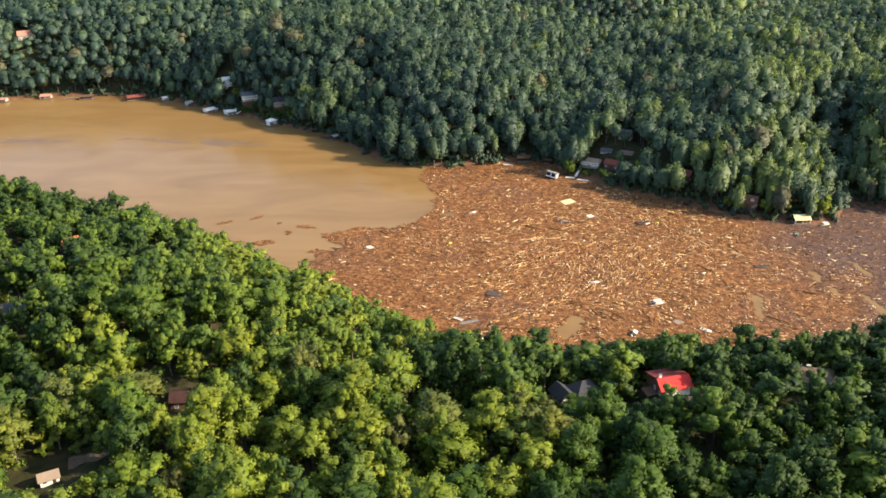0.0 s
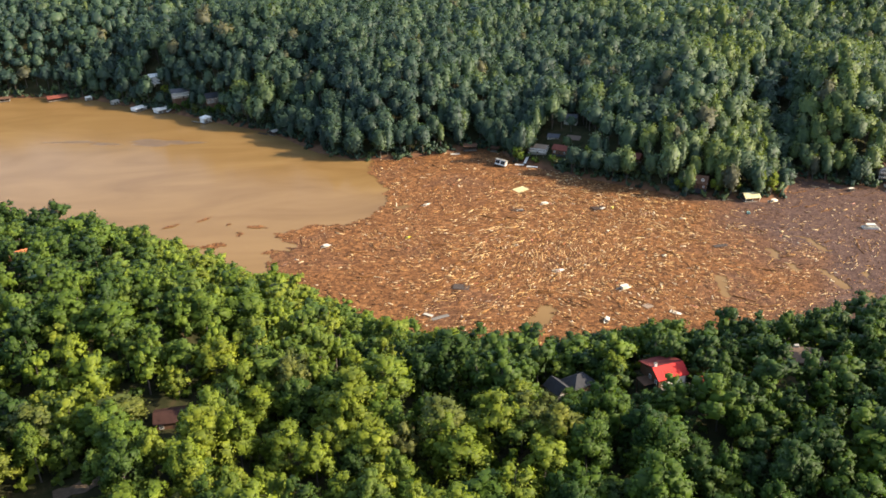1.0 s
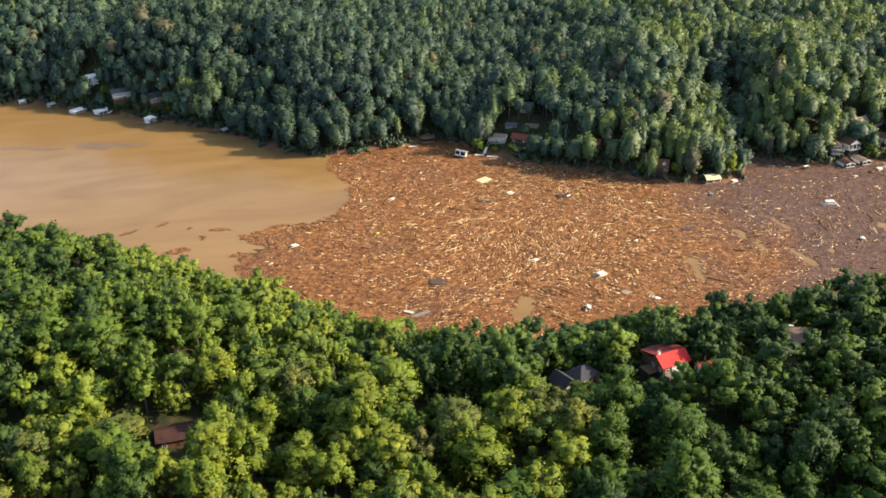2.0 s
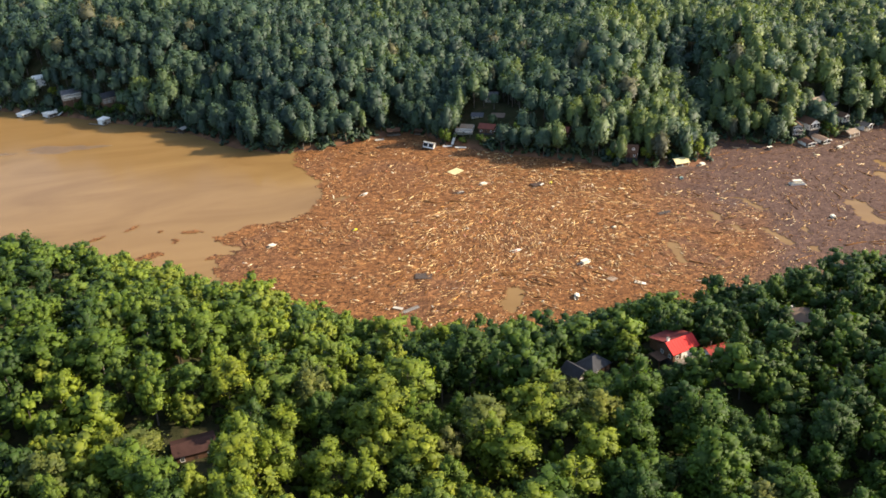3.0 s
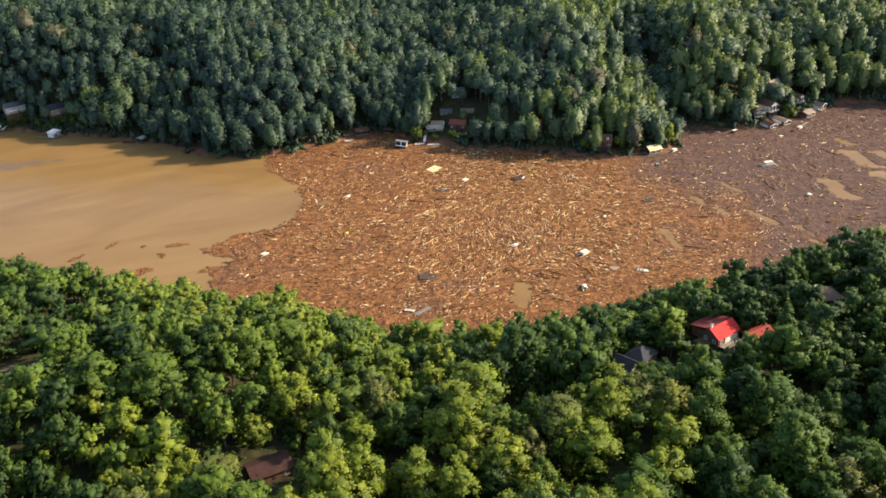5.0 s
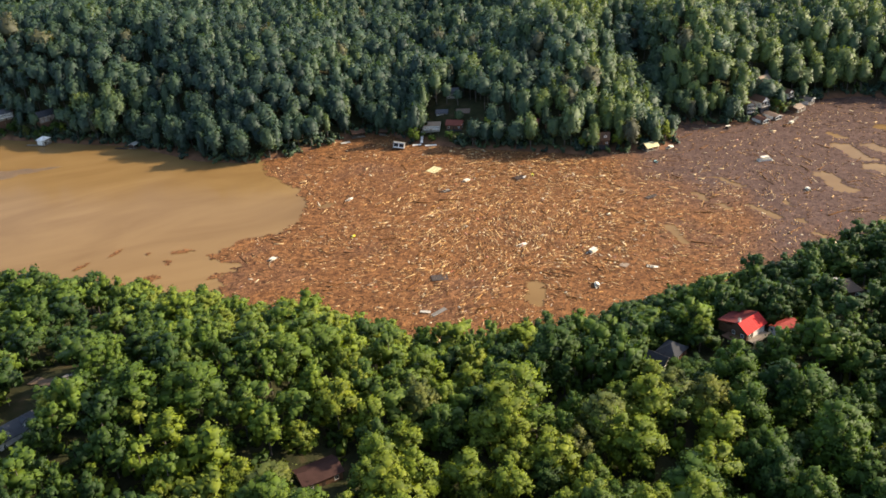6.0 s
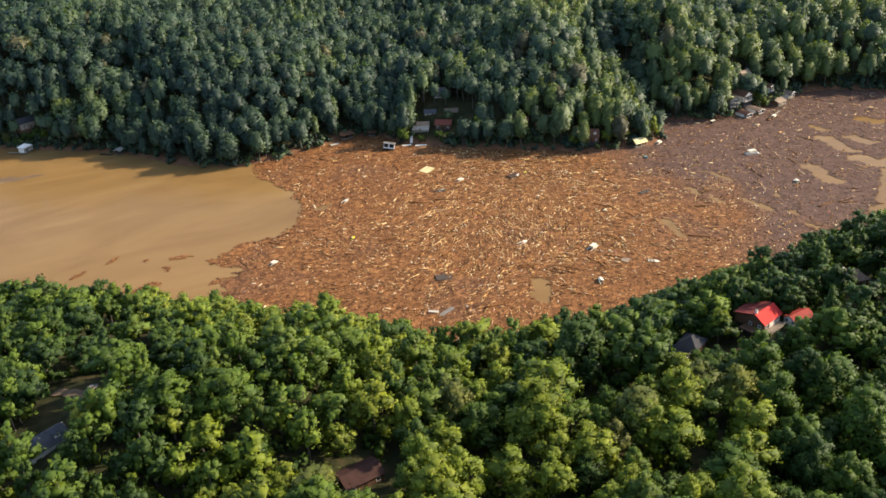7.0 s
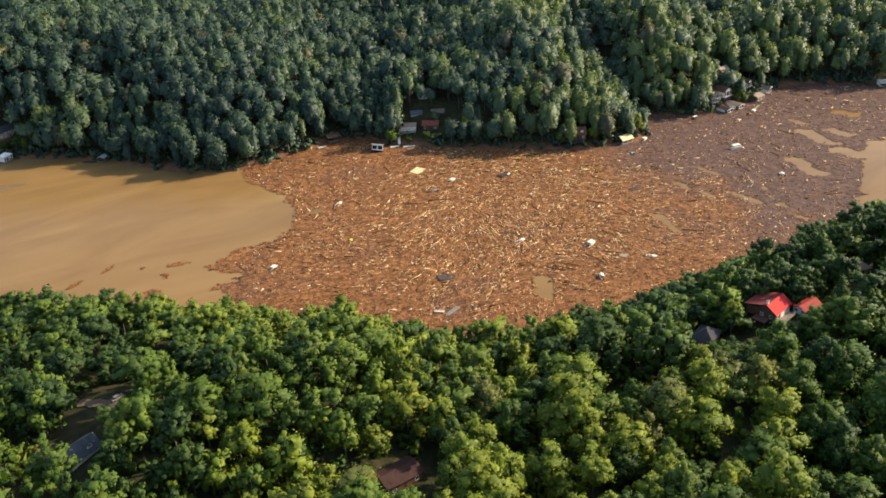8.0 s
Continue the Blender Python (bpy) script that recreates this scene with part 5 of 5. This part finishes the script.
dock("dark dock wreckage half sunk in debris", 120.5, 520.5, 15, 11.0, 5.0, "dark", (3, 6), 0.4)
dock("dark twisted wreckage lying in the mat", 22.9, 428.8, -15, 9.0, 6.0, "navy", (0, 4), 0.4)
dock("dark broken dock at the grey edge of the mat", 171, 454, 10, 9.0, 3.0, "navy", (5, 3), 0.4)
dock("tan square platform drifting in debris", 110, 393, 30, 4.5, 4.0, "tan", (2, 2), 0.4)
dock("dark dock end by the cove boathouses", 331, 508, 24, 10.0, 1.8)
dock("narrow jetty beside the far boathouse", -366, 881, 10, 16.0, 2.0)

# ---- boats ----
boat("white open motorboat stuck in the floating debris", 76.4, 439.2, 12, 7.5, 2.5)
boat("white cabin cruiser stuck in the floating debris", 104.3, 413.4, 18, 8.0, 3.0, 1.5)
boat("small dark-and-white runabout in the debris", 121.3, 384.0, -38, 6.5, 2.2, 0.0, (0, 6), "hull")
boat("white capsized boat lying among wreckage", 86.5, 382.5, 70, 6.0, 2.4, 1.1, (25, 0))
boat("small white boat in the far debris", 88.4, 533.5, 15, 7.0, 2.4, 0.8)
boat("dark-hulled boat lying low in debris", 70.5, 525.5, -8, 8.0, 2.4, 0.0, (8, 0), "navy")
boat("pale dinghy among broken boards", 71.8, 526.8, 20, 5.0, 2.0, 0.0, (0, 8), "siding")
boat("white dinghy in the debris", 15.2, 546.0, 35, 6.5, 2.4)
boat("white motorboat at the wooded point", 227.5, 511.0, 20, 7.5, 2.6, 1.0, (0, 5))
boat("white boat half buried near open water", -47.5, 493.5, 20, 6.0, 2.4, 0.7)
boat("small white boat alone in the grey debris", 252.5, 414.8, 80, 5.5, 2.2, 0.9)
boat("dark boat with a pale cover at the cove edge", 281.5, 519.0, 10, 7.0, 2.6, 1.4, (0, 0), "navy")
boat("white boat beside the cove boathouse", 323, 503.5, 20, 7.0, 2.5, 0.9)
boat("upturned pale skiff near the tree line", 121.8, 519.0, 40, 5.0, 2.0, 0.0, (160, 0), "siding")
pontoon_boat("white pontoon boat lying in grey debris", 262.3, 462.0, -12, 9.5, 2.8)
boat("yellow kayak-like float in the debris", 0.0, 497.0, 15, 3.2, 1.9, 0.0, (0, 0), "yellow", 0.6)
boat("small yellow boat far out in the mat", 128.0, 519.5, 60, 3.2, 1.4, 0.0, (0, 0), "yellow", 0.6)
boat("pale teal dinghy near the wooded point", 205.0, 496.5, 70, 4.0, 2.0, 0.0, (0, 10), "teal", 0.6)


def car(label, x, y, yaw, paint):
    base = new("car")
    base.matrix_basis = pose(x, y, float(ground(np.array([x]), np.array([y]))[0]) + 0.1, 0, 0, yaw)
    boxed("body", 0, 0, 0.75, 4.6, 1.8, 0.7, PAINT[paint], base, "", 0.15)
    c = boxed("cabin", -0.2, 0, 1.35, 2.6, 1.6, 0.65, GLASS, base, "dark glazed cabin", 0.18)
    boxed("car_roof", -0.2, 0, 1.69, 2.0, 1.45, 0.08, PAINT[paint], c, "", 0.03)
    for sx in (-1, 1):
        for sy in (-1, 1):
            bm = bmesh.new()
            bmesh.ops.create_cone(bm, cap_ends=True, segments=12, radius1=0.33, radius2=0.33, depth=0.22, matrix=pose(sx * 1.4, sy * 0.82, 0.33, 90, 0, 0))
            part("wheel", bm, PAINT["tyre"], base)
    return tagged(base, label, "car", "parked cars")


car("pale grey car parked on a woodland drive", -152, 344.5, 20, "block")
car("silver car on the drive below the red-roofed house", 50.5, 259.5, -40, "steel")


def drive(name, label, x, y, yaw, length, wide, material=PAINT["gravel"], category="drive"):
    """An open patch that follows the slope, a hand's width above it."""
    n = 9
    u, v = np.meshgrid(np.linspace(-length / 2, length / 2, n), np.linspace(-wide / 2, wide / 2, 5))
    v = v * (0.8 + 0.2 * np.sin(u * 0.9))
    c, s = math.cos(radians(yaw)), math.sin(radians(yaw))
    px, py = x + u * c - v * s, y + u * s + v * c
    pz = ground(px, py) + 0.25
    i, j = np.meshgrid(np.arange(n - 1), np.arange(4))
    k = (j * n + i).ravel()
    return tagged(new(name, quads(name, np.stack([px, py, pz], -1).reshape(-1, 3), np.stack([k, k + 1, k + 1 + n, k + n], 1), material)), label, category, kind="structure")


drive("road", "bare dirt drive in the clearing", -112, 231, 20, 13, 8)
drive("road", "grey drive beside the dark-roofed house", 50, 259, -50, 14, 5)
drive("road", "dirt drive in a shaded yard under the bank trees", -157.5, 347, 128, 20, 5.5)
drive("lawn", "mown green lawn beside the red-roofed outbuilding", 97, 257, 20, 15, 10, PAINT["grass"], "lawn")


def slick(label, x, y, yaw, length, wide, seed):
    """A thin skin of dark silt on the water, with a ragged rim."""
    r = np.random.default_rng(seed)
    n = 28
    a = np.linspace(0, 2 * math.pi, n, endpoint=False)
    rim = 1 + 0.22 * np.sin(3 * a + seed) + 0.14 * np.sin(7 * a) + 0.08 * r.normal(size=n)
    c, s = math.cos(radians(yaw)), math.sin(radians(yaw))
    rings = [np.stack([x + f * rim * (length * np.cos(a) * c - wide * np.sin(a) * s), y + f * rim * (length * np.cos(a) * s + wide * np.sin(a) * c), np.full(n, 0.03)], 1) for f in (1.0, 0.55, 0.02)]
    k = np.arange(n)
    q = (k + 1) % n
    faces = np.concatenate([np.stack([k + o, q + o, q + o + n, k + o + n], 1) for o in (0, n)])
    return tagged(new("silt_slick", quads("silt_slick", np.concatenate(rings), faces, SILT)), label, "silt slick", "silt slicks on the lake")


SILT, nodes, links, b = shader("dark_silt", 0.5)
links.new(ramp(nodes, links, grain(nodes, links, 0.15, 5), [(0.3, (0.115, 0.07, 0.034)), (0.6, (0.155, 0.093, 0.04)), (0.75, (0.185, 0.109, 0.043))]), b.inputs["Base Color"])
slick("thin grey-brown silt slick on the open water", -178, 716, -14, 27, 8, 1)
slick("small grey-brown silt slick on the open water", -222, 722, -12, 12, 3, 2)
slick("long dull silt slick on the open water", -350, 739, -6, 34, 6, 3)
slick("long faint silt slick on the open water", -250, 733, -10, 22, 3, 4)
